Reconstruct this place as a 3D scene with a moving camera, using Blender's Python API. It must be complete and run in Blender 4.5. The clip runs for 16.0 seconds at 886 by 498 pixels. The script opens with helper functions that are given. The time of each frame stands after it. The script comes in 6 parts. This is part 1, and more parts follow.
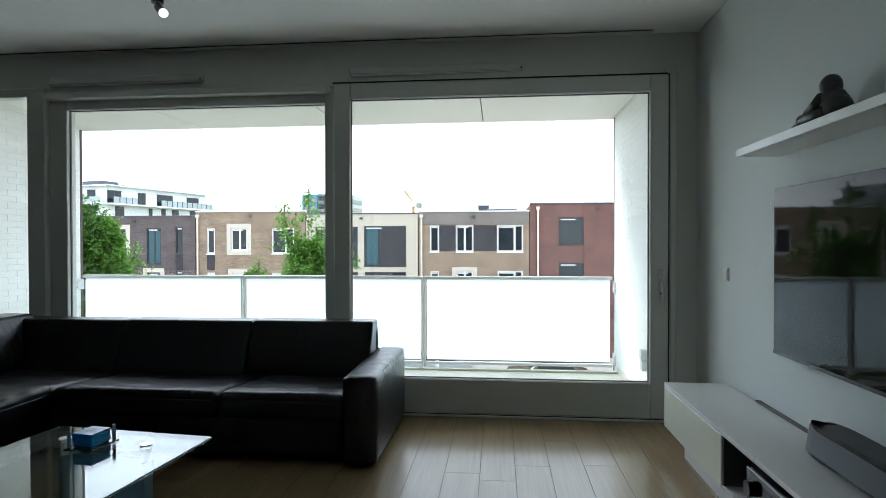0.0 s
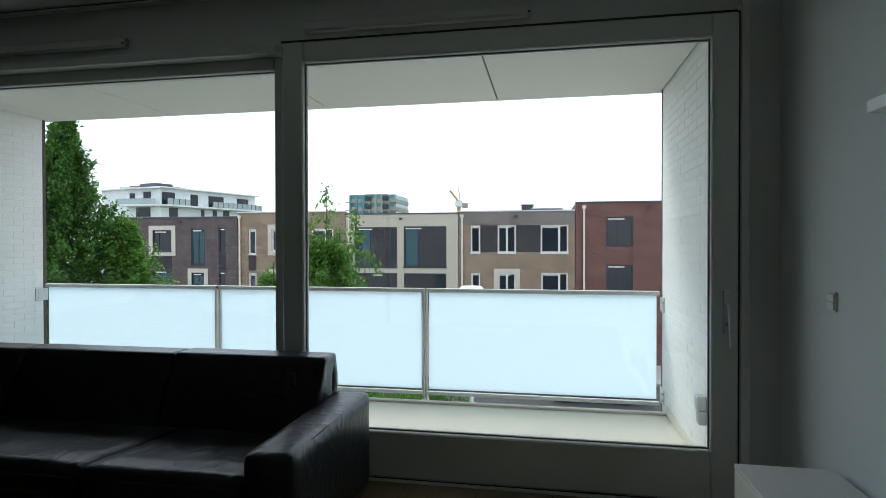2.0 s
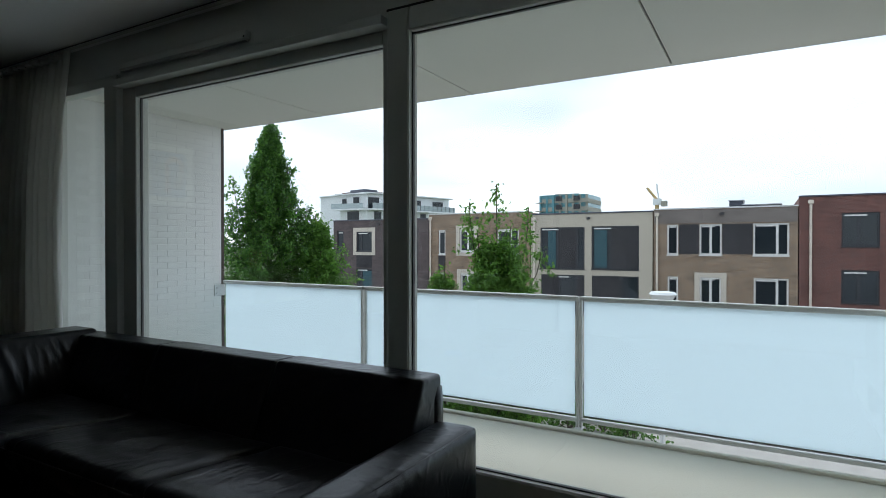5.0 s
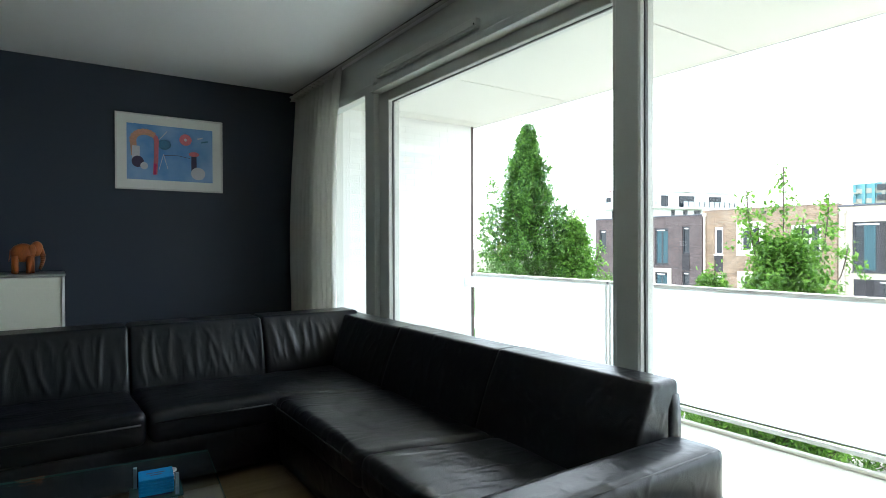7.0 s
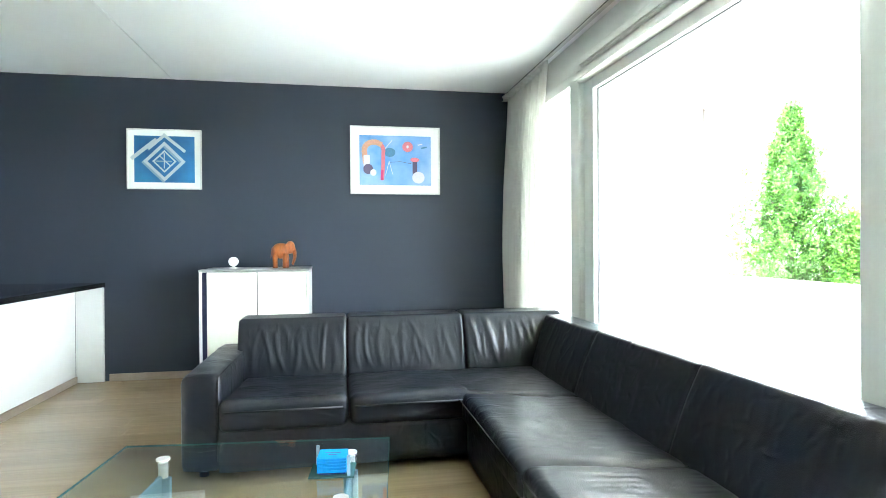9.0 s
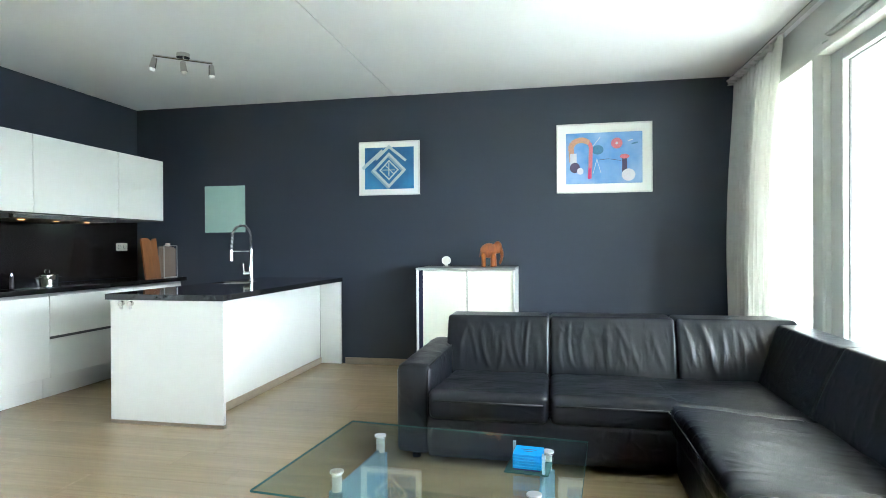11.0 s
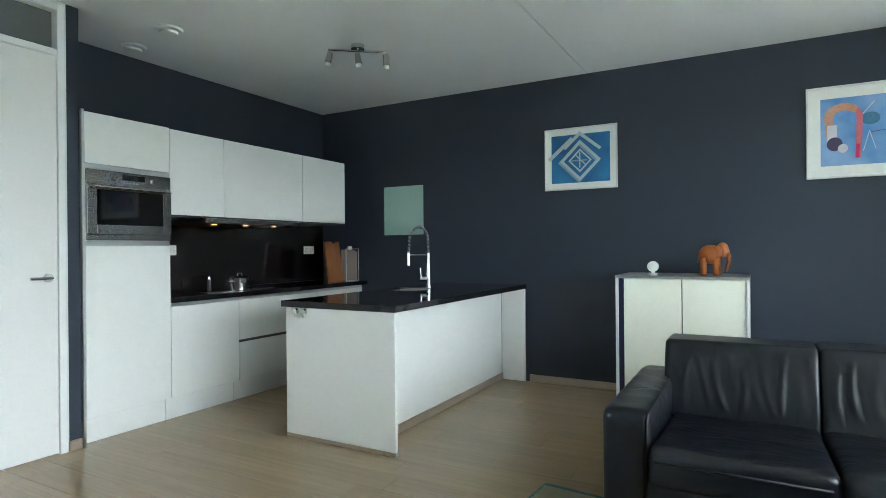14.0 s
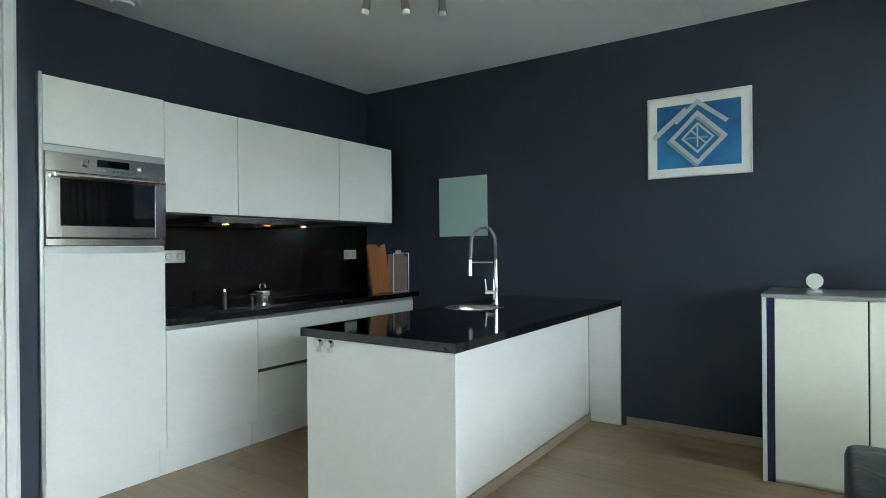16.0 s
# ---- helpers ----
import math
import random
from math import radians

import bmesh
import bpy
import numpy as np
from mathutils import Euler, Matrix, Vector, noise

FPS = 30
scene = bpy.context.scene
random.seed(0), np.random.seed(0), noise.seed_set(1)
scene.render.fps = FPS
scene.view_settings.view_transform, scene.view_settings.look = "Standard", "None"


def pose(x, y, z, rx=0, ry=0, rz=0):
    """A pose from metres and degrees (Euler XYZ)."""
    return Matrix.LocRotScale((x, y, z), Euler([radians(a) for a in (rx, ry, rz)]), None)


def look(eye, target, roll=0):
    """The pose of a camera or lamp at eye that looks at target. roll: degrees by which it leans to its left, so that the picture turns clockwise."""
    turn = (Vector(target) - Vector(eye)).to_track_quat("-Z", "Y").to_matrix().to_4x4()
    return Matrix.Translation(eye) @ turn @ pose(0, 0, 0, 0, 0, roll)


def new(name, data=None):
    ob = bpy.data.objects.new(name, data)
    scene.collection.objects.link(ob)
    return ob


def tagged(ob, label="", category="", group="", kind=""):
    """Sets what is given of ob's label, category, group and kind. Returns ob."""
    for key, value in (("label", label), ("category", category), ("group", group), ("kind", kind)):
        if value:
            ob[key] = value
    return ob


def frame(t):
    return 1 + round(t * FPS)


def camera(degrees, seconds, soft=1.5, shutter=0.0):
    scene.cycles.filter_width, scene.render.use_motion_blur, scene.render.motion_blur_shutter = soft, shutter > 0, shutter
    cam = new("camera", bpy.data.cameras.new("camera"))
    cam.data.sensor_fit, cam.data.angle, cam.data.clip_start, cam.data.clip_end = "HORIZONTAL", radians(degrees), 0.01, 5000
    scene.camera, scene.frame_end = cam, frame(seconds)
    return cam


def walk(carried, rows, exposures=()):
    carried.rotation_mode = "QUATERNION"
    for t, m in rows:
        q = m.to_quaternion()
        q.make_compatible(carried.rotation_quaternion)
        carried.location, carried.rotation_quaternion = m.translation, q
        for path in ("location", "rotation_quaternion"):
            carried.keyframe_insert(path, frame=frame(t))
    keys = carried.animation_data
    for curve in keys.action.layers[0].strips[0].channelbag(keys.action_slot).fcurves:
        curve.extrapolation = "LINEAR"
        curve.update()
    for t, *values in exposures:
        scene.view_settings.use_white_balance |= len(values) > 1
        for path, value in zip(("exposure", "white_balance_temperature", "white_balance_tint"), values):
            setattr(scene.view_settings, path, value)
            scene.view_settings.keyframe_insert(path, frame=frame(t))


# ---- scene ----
cam = camera(75.9, 16.0, soft=0.85)

PATH = [
    (0, (1.195, -0.13, 1.267), (0.999, 1.861, 1.246), -0.1),
    (0.5, (1.232, 0.18, 1.273), (1.011, 2.168, 1.253), -0.1),
    (1, (1.289, 0.462, 1.288), (1.041, 2.446, 1.268), -0.0),
    (1.5, (1.389, 0.76, 1.299), (1.099, 2.738, 1.28), -0.1),
    (2, (1.452, 0.984, 1.314), (1.092, 2.951, 1.293), -0.1),
    (2.5, (1.488, 1.204, 1.319), (1.054, 3.156, 1.302), -0.2),
    (3, (1.5, 1.356, 1.331), (0.996, 3.292, 1.312), -0.1),
    (5.5, (1.629, 1.74, 1.286), (0.479, 3.376, 1.269), -0.0),
    (6, (1.654, 1.784, 1.261), (0.338, 3.29, 1.243), -0.0),
    (6.5, (1.621, 1.875, 1.237), (0.154, 3.234, 1.22), -0.1),
    (7, (1.589, 1.995, 1.225), (-0.063, 3.122, 1.211), -0.2),
    (7.5, (1.555, 2.116, 1.203), (-0.23, 3.019, 1.192), -0.4),
    (8, (1.557, 2.171, 1.205), (-0.307, 2.895, 1.195), -0.3),
    (8.5, (1.567, 2.251, 1.215), (-0.361, 2.783, 1.201), -0.5),
    (9, (1.571, 2.318, 1.213), (-0.397, 2.675, 1.201), -0.4),
    (9.5, (1.581, 2.345, 1.215), (-0.411, 2.515, 1.204), -0.4),
    (10, (1.6, 2.384, 1.218), (-0.399, 2.344, 1.205), -0.4),
    (12.5, (1.468, 2.341, 1.211), (-0.388, 1.596, 1.209), -0.3),
    (13, (1.305, 2.259, 1.224), (-0.504, 1.406, 1.219), -0.4),
    (13.5, (1.135, 2.186, 1.237), (-0.639, 1.264, 1.236), -0.4),
    (14, (0.945, 2.096, 1.236), (-0.806, 1.129, 1.235), -0.5),
    (14.5, (0.69, 1.994, 1.25), (-1.03, 0.972, 1.246), -0.4),
    (15, (0.465, 1.857, 1.247), (-1.217, 0.774, 1.244), -0.5),
    (15.5, (0.231, 1.63, 1.263), (-1.427, 0.513, 1.258), -0.5),
    (16, (0.05, 1.466, 1.284), (-1.601, 0.337, 1.281), -0.5),
]
EXPOSURES = [
    (0.0, 2.82, 6120, 8), (0.5, 2.68, 6120, 8), (1.0, 2.46, 6120, 8), (1.5, 2.16, 6120, 8), (2.2, 1.76, 6080, 8), (3.0, 1.46, 6000, 8), (5.5, 1.48, 6040, 9), (6.2, 1.68, 6100, 9), (6.6, 2.56, 6150, 8),
    (7.0, 3.65, 6220, 8), (7.5, 5.6, 6220, 8), (8.0, 6.2, 6220, 8), (9.0, 6.55, 6220, 8), (10.2, 6.45, 6220, 8), (12.3, 5.5, 6220, 7), (14.0, 5.24, 6220, 7), (16.0, 5.16, 6220, 7),
]
walk(cam, [(t, look(eye, target, roll)) for t, eye, target, roll in PATH], EXPOSURES)

# ---- world and sun ----
world = bpy.data.worlds.new("world")
scene.world = world
world.use_nodes = True
wn = world.node_tree
wn.nodes.clear()
w_out = wn.nodes.new("ShaderNodeOutputWorld")
w_bg = wn.nodes.new("ShaderNodeBackground")
w_sky = wn.nodes.new("ShaderNodeTexSky")
w_sky.sky_type = "NISHITA"
w_sky.sun_disc = False
w_sky.sun_elevation, w_sky.sun_rotation = radians(49.2), radians(310.9)
w_co = wn.nodes.new("ShaderNodeTexCoord")
w_map = wn.nodes.new("ShaderNodeMapping")
w_map.inputs["Scale"].default_value = (1.0, 1.0, 3.4)
w_noise = wn.nodes.new("ShaderNodeTexNoise")
w_noise.inputs["Scale"].default_value = 2.2
w_noise.inputs["Detail"].default_value = 5
w_ramp = wn.nodes.new("ShaderNodeValToRGB")
w_ramp.color_ramp.elements[0].position, w_ramp.color_ramp.elements[0].color = 0.32, (1.95, 2.06, 2.30, 1)
w_ramp.color_ramp.elements[1].position, w_ramp.color_ramp.elements[1].color = 0.62, (3.5, 3.58, 3.74, 1)
w_mix = wn.nodes.new("ShaderNodeMixRGB")
w_mix.inputs[0].default_value = 0.93
for a, b in ((w_co.outputs["Generated"], w_map.inputs[0]), (w_map.outputs[0], w_noise.inputs["Vector"]), (w_noise.outputs[0], w_ramp.inputs[0]),
             (w_sky.outputs[0], w_mix.inputs[1]), (w_ramp.outputs[0], w_mix.inputs[2]), (w_mix.outputs[0], w_bg.inputs[0]), (w_bg.outputs[0], w_out.inputs[0])):
    wn.links.new(a, b)
w_bg.inputs[1].default_value = 0.15

sun_data = bpy.data.lights.new("sun", "SUN")
sun_data.energy, sun_data.angle, sun_data.color = 0.55, radians(22), (1.0, 0.96, 0.9)
sun = new("sun", sun_data)
sun.matrix_world = look((-30, 26, 46), (0, 0, 0))


# ---- materials ----
def surface(name, col, rough=0.5, var=0.12, scale=6.0, bump=0.05, fine=60.0, metal=0.0, coat=0.0, stretch=(1, 1, 1), rand=0.0, spec=0.5, gloss_var=0.18):
    """A painted, stained or cast surface: two scales of noise in colour, gloss and relief."""
    m = bpy.data.materials.new(name)
    m.use_nodes = True
    nt = m.node_tree
    p = nt.nodes["Principled BSDF"]
    p.inputs["Metallic"].default_value, p.inputs["Coat Weight"].default_value = metal, coat
    p.inputs["Specular IOR Level"].default_value = spec
    co, mp = nt.nodes.new("ShaderNodeTexCoord"), nt.nodes.new("ShaderNodeMapping")
    mp.inputs["Scale"].default_value = stretch
    big, small = nt.nodes.new("ShaderNodeTexNoise"), nt.nodes.new("ShaderNodeTexNoise")
    big.inputs["Scale"].default_value, big.inputs["Detail"].default_value = scale, 4
    small.inputs["Scale"].default_value, small.inputs["Detail"].default_value = fine, 3
    add = nt.nodes.new("ShaderNodeMath")
    add.operation = "ADD"
    half = nt.nodes.new("ShaderNodeMath")
    half.operation, half.inputs[1].default_value = "MULTIPLY", 0.5
    ramp = nt.nodes.new("ShaderNodeValToRGB")
    lo, hi = ramp.color_ramp.elements
    lo.position, hi.position = 0.3, 0.7
    lo.color = (*[max(0.0, c * (1 - var)) for c in col], 1)
    hi.color = (*[min(1.0, c * (1 + var)) for c in col], 1)
    L = nt.links.new
    L(co.outputs["Object"], mp.inputs[0])
    for n in (big, small):
        L(mp.outputs[0], n.inputs["Vector"])
    L(big.outputs[0], add.inputs[0]), L(small.outputs[0], add.inputs[1]), L(add.outputs[0], half.inputs[0])
    L(half.outputs[0], ramp.inputs[0])
    out = ramp.outputs[0]
    if rand:
        info, hsv, rng = nt.nodes.new("ShaderNodeObjectInfo"), nt.nodes.new("ShaderNodeHueSaturation"), nt.nodes.new("ShaderNodeMapRange")
        rng.inputs["To Min"].default_value, rng.inputs["To Max"].default_value = 1 - rand, 1 + rand
        L(info.outputs["Random"], rng.inputs[0]), L(rng.outputs[0], hsv.inputs["Value"]), L(out, hsv.inputs["Color"])
        out = hsv.outputs[0]
        off = nt.nodes.new("ShaderNodeVectorMath")
        off.operation = "ADD"
        sc = nt.nodes.new("ShaderNodeMath")
        sc.operation, sc.inputs[1].default_value = "MULTIPLY", 37.0
        L(info.outputs["Random"], sc.inputs[0]), L(co.outputs["Object"], off.inputs[0]), L(sc.outputs[0], off.inputs[1]), L(off.outputs[0], mp.inputs[0])
    L(out, p.inputs["Base Color"])
    rr = nt.nodes.new("ShaderNodeMapRange")
    rr.inputs["To Min"].default_value, rr.inputs["To Max"].default_value = max(0.0, rough * (1 - gloss_var)), min(1.0, rough * (1 + gloss_var))
    L(big.outputs[0], rr.inputs[0]), L(rr.outputs[0], p.inputs["Roughness"])
    if bump:
        b = nt.nodes.new("ShaderNodeBump")
        b.inputs["Strength"].default_value, b.inputs["Distance"].default_value = bump, 0.01
        L(half.outputs[0], b.inputs["Height"]), L(b.outputs[0], p.inputs["Normal"])
    return m


def brickwork(name, a, b, mortar, w=0.22, h=0.0625):
    """Bricks of a far wall, in courses along x with z up."""
    m = surface(name, a, 0.85, 0.1, 0.7, 0.1)
    nt = m.node_tree
    p = nt.nodes["Principled BSDF"]
    co, sep, com = nt.nodes.new("ShaderNodeTexCoord"), nt.nodes.new("ShaderNodeSeparateXYZ"), nt.nodes.new("ShaderNodeCombineXYZ")
    br, mix = nt.nodes.new("ShaderNodeTexBrick"), nt.nodes.new("ShaderNodeMixRGB")
    s = nt.nodes.new("ShaderNodeMath")
    s.operation = "ADD"
    br.inputs["Color1"].default_value, br.inputs["Color2"].default_value, br.inputs["Mortar"].default_value = (*a, 1), (*b, 1), (*mortar, 1)
    br.inputs["Scale"].default_value, br.inputs["Brick Width"].default_value, br.inputs["Row Height"].default_value, br.inputs["Mortar Size"].default_value = 1, w, h, 0.006
    br.inputs["Bias"].default_value = -0.1
    mix.blend_type, mix.inputs[0].default_value = "MULTIPLY", 0.55
    big = nt.nodes.new("ShaderNodeTexNoise")
    big.inputs["Scale"].default_value = 1.3
    big.inputs["Detail"].default_value = 6
    ramp = nt.nodes.new("ShaderNodeValToRGB")
    ramp.color_ramp.elements[0].position, ramp.color_ramp.elements[0].color = 0.3, (0.6, 0.58, 0.56, 1)
    ramp.color_ramp.elements[1].position, ramp.color_ramp.elements[1].color = 0.7, (1.2, 1.18, 1.15, 1)
    L = nt.links.new
    L(co.outputs["Object"], sep.inputs[0]), L(sep.outputs[0], s.inputs[0]), L(sep.outputs[1], s.inputs[1])
    L(s.outputs[0], com.inputs[0]), L(sep.outputs[2], com.inputs[1]), L(com.outputs[0], br.inputs["Vector"])
    L(co.outputs["Object"], big.inputs["Vector"]), L(big.outputs[0], ramp.inputs[0])
    L(br.outputs["Color"], mix.inputs[1]), L(ramp.outputs[0], mix.inputs[2]), L(mix.outputs[0], p.inputs["Base Color"])
    return m


def clear_glass(name, tint=(0.97, 0.99, 0.985), gloss=1.0, ior=1.5):
    """Thin clear pane: passes light straight, with a mirror gloss by Fresnel."""
    m = bpy.data.materials.new(name)
    m.use_nodes = True
    nt = m.node_tree
    nt.nodes.clear()
    out, mix, tr, gl, lw, pw, ma = [nt.nodes.new("ShaderNode" + k) for k in ("OutputMaterial", "MixShader", "BsdfTransparent", "BsdfGlossy", "LayerWeight", "Math", "Math")]
    tr.inputs[0].default_value = (*tint, 1)
    gl.inputs["Roughness"].default_value = 0.01
    gl.inputs[0].default_value = (gloss, gloss, gloss, 1)
    f0 = ((ior - 1) / (ior + 1)) ** 2
    pw.operation, pw.inputs[1].default_value = "POWER", 5.0
    ma.operation, ma.inputs[1].default_value, ma.inputs[2].default_value = "MULTIPLY_ADD", 1 - f0, f0
    nt.links.new(lw.outputs["Facing"], pw.inputs[0]), nt.links.new(pw.outputs[0], ma.inputs[0])
    for a, b in ((ma.outputs[0], mix.inputs[0]), (tr.outputs[0], mix.inputs[1]), (gl.outputs[0], mix.inputs[2]), (mix.outputs[0], out.inputs[0])):
        nt.links.new(a, b)
    return m


def frosted_glass(name, col, through_light=0.5, rough=0.35):
    m = bpy.data.materials.new(name)
    m.use_nodes = True
    nt = m.node_tree
    p = nt.nodes["Principled BSDF"]
    p.inputs["Base Color"].default_value, p.inputs["Roughness"].default_value = (*col, 1), rough
    out = nt.nodes["Material Output"]
    mix, tl = nt.nodes.new("ShaderNodeMixShader"), nt.nodes.new("ShaderNodeBsdfTranslucent")
    tl.inputs[0].default_value = (*col, 1)
    no, bp = nt.nodes.new("ShaderNodeTexNoise"), nt.nodes.new("ShaderNodeBump")
    no.inputs["Scale"].default_value, bp.inputs["Strength"].default_value = 180, 0.05
    nt.links.new(no.outputs[0], bp.inputs["Height"]), nt.links.new(bp.outputs[0], p.inputs["Normal"])
    mix.inputs[0].default_value = through_light
    nt.links.new(p.outputs[0], mix.inputs[1]), nt.links.new(tl.outputs[0], mix.inputs[2]), nt.links.new(mix.outputs[0], out.inputs[0])
    return m


def glowing(name, col, strength):
    m = bpy.data.materials.new(name)
    m.use_nodes = True
    p = m.node_tree.nodes["Principled BSDF"]
    p.inputs["Emission Color"].default_value, p.inputs["Emission Strength"].default_value = (*col, 1), strength
    p.inputs["Base Color"].default_value = (0.8, 0.8, 0.8, 1)
    return m


def leather(name, stretch=(1, 1, 1), depth=0.004, size=14.0):
    """Black hide: fine grain, and soft creases that run along the short axis of stretch."""
    m = surface(name, (0.0045, 0.0065, 0.0100), 0.33, 0.12, 3.0, 0.0, 40.0, spec=0.42)
    nt = m.node_tree
    p = nt.nodes["Principled BSDF"]
    co, mp, v, n2, add, b = [nt.nodes.new("ShaderNode" + k) for k in ("TexCoord", "Mapping", "TexVoronoi", "TexNoise", "Math", "Bump")]
    mp.inputs["Scale"].default_value = stretch
    v.inputs["Scale"].default_value = 240
    n2.noise_type = "RIDGED_MULTIFRACTAL"
    n2.inputs["Scale"].default_value, n2.inputs["Detail"].default_value = size, 2.5
    n2.inputs["Distortion"].default_value = 0.6
    add.operation = "MULTIPLY_ADD"
    add.inputs[1].default_value = 12.0
    b.inputs["Strength"].default_value, b.inputs["Distance"].default_value = 0.6, depth / 6
    L = nt.links.new
    L(co.outputs["Object"], mp.inputs[0]), L(co.outputs["Object"], v.inputs["Vector"]), L(mp.outputs[0], n2.inputs["Vector"])
    L(n2.outputs[0], add.inputs[0]), L(v.outputs["Distance"], add.inputs[2]), L(add.outputs[0], b.inputs["Height"]), L(b.outputs[0], p.inputs["Normal"])
    return m


def leaf_material(name, a, b):
    m = bpy.data.materials.new(name)
    m.use_nodes = True
    nt = m.node_tree
    p = nt.nodes["Principled BSDF"]
    geo, ramp, mix, tl = [nt.nodes.new("ShaderNode" + k) for k in ("NewGeometry", "ValToRGB", "MixShader", "BsdfTranslucent")]
    ramp.color_ramp.elements[0].color, ramp.color_ramp.elements[1].color = (*a, 1), (*b, 1)
    p.inputs["Roughness"].default_value = 0.45
    mix.inputs[0].default_value = 0.4
    L = nt.links.new
    L(geo.outputs["Random Per Island"], ramp.inputs[0]), L(ramp.outputs[0], p.inputs["Base Color"]), L(ramp.outputs[0], tl.inputs[0])
    L(p.outputs[0], mix.inputs[1]), L(tl.outputs[0], mix.inputs[2]), L(mix.outputs[0], nt.nodes["Material Output"].inputs[0])
    return m


M_WALL = surface("white_wall_paint", (0.70, 0.735, 0.73), 0.7, 0.03, 1.2, 0.06, 220)
M_CEIL = surface("ceiling_plaster", (0.85, 0.85, 0.84), 0.85, 0.03, 1.5, 0.1, 160)
M_BLUE = surface("dark_blue_wall_paint", (0.0240, 0.0342, 0.0520), 0.62, 0.06, 1.0, 0.06, 200)
M_FRAME = surface("grey_white_frame_paint", (0.60, 0.605, 0.56), 0.42, 0.03, 2.0, 0.03, 90)
M_SEAL = surface("black_rubber_seal", (0.015, 0.015, 0.015), 0.6)
M_GLASS = clear_glass("window_glass")
M_OAK = surface("grey_oak_plank", (0.330, 0.245, 0.142), 0.22, 0.13, 1.1, 0.008, 7, stretch=(7, 0.3, 1), rand=0.035, gloss_var=0.03)
M_JOINT = surface("dark_plank_joint", (0.05, 0.04, 0.03), 0.8)
M_SKIRT = surface("oak_skirting", (0.36, 0.285, 0.21), 0.45, 0.14, 4.0, 0.05, 30, stretch=(1, 1, 6))
M_WHITE = surface("white_gloss_lacquer", (0.82, 0.83, 0.80), 0.10, 0.008, 1.0, 0.0, 30, coat=0.3)
M_WHITE_MATT = surface("white_satin_board", (0.80, 0.80, 0.78), 0.35, 0.012, 1.2, 0.0, 60)
M_CREAM = surface("cream_lacquer", (0.84, 0.85, 0.73), 0.3, 0.02, 1.2, 0.01, 60)
M_ALU = surface("brushed_aluminium", (0.55, 0.56, 0.56), 0.35, 0.08, 4, 0.04, 90, metal=1.0, stretch=(1, 1, 12))
M_STEEL = surface("stainless_steel", (0.56, 0.55, 0.53), 0.17, 0.10, 3, 0.03, 60, metal=1.0, stretch=(1, 1, 25))
M_CHROME = surface("polished_chrome", (0.78, 0.79, 0.80), 0.05, 0.03, 4, 0.0, metal=1.0)
M_SATIN = surface("satin_chrome", (0.80, 0.81, 0.80), 0.30, 0.04, 6, 0.0, metal=0.85)
M_GRANITE = surface("black_granite", (0.012, 0.0125, 0.014), 0.06, 0.5, 30, 0.004, 340)
M_BLACKGLASS = surface("black_glass", (0.006, 0.006, 0.007), 0.04, 0.1, 3, 0.0)
M_OVENGLASS = surface("grey_oven_glass", (0.035, 0.04, 0.041), 0.06, 0.1, 3, 0.0)
M_SCREEN = surface("television_screen", (0.004, 0.004, 0.005), 0.03, 0.1, 3, 0.0, spec=0.10)
M_FAN = surface("smoked_fanlight_glass", (0.13, 0.14, 0.135), 0.2, 0.05, 2, 0.0)
M_GLAZE = surface("grey_glazing_gasket", (0.14, 0.14, 0.135), 0.6)
M_SPLASH = surface("black_splashback", (0.012, 0.010, 0.010), 0.16, 0.3, 8, 0.01, 90)
M_BLACK = surface("black_plastic", (0.018, 0.018, 0.019), 0.4, 0.2, 8, 0.05, 200)
M_GREYPL = surface("dark_grey_plastic", (0.045, 0.046, 0.055), 0.42, 0.12, 8, 0.05, 220)
M_NAVY = surface("navy_slot_dark", (0.008, 0.010, 0.05), 0.5)
M_LEATHER = leather("black_leather")
M_LEATHER_BACK = leather("creased_black_leather", (1, 1, 0.22), 0.0024, 20.0)
M_LEATHER_SEAT = leather("rumpled_black_leather", (1, 0.28, 1), 0.0050, 17.0)
M_SEAM = surface("black_thread", (0.012, 0.012, 0.013), 0.5, 0.3, 60, 0.1)
M_CURTAIN = frosted_glass("cream_sheer_curtain", (0.76, 0.75, 0.705), 0.42, 0.9)
M_TABLEGLASS = clear_glass("green_tinted_table_glass", (0.90, 0.955, 0.94))
M_GLASSEDGE = surface("green_glass_edge", (0.045, 0.11, 0.10), 0.1, 0.2, 8)
M_BLUEGLASS = frosted_glass("blue_frosted_glass", (0.30, 0.42, 0.50), 0.5, 0.25)
M_COASTER = frosted_glass("bright_blue_acrylic", (0.02, 0.36, 0.78), 0.35, 0.15)
M_INK = surface("navy_ink", (0.01, 0.03, 0.14), 0.5)
M_MINT = surface("mint_back_painted_glass", (0.33, 0.50, 0.44), 0.05, 0.02, 1.0, 0.0)
M_WOODRED = surface("orange_carved_wood", (0.30, 0.078, 0.011), 0.35, 0.35, 9, 0.12, 60, stretch=(1, 4, 1))
M_BOARD = surface("beech_board", (0.27, 0.105, 0.036), 0.45, 0.25, 5, 0.05, 50, stretch=(8, 8, 1))
M_BOARD2 = surface("grey_brown_tray", (0.20, 0.16, 0.13), 0.4, 0.15, 5, 0.03, 60)
M_STATUE = surface("dark_green_bronze", (0.02, 0.024, 0.018), 0.35, 0.4, 14, 0.2, 60, spec=0.6)
M_MAT = surface("picture_mount", (0.82, 0.82, 0.78), 0.7, 0.02, 3, 0.02)
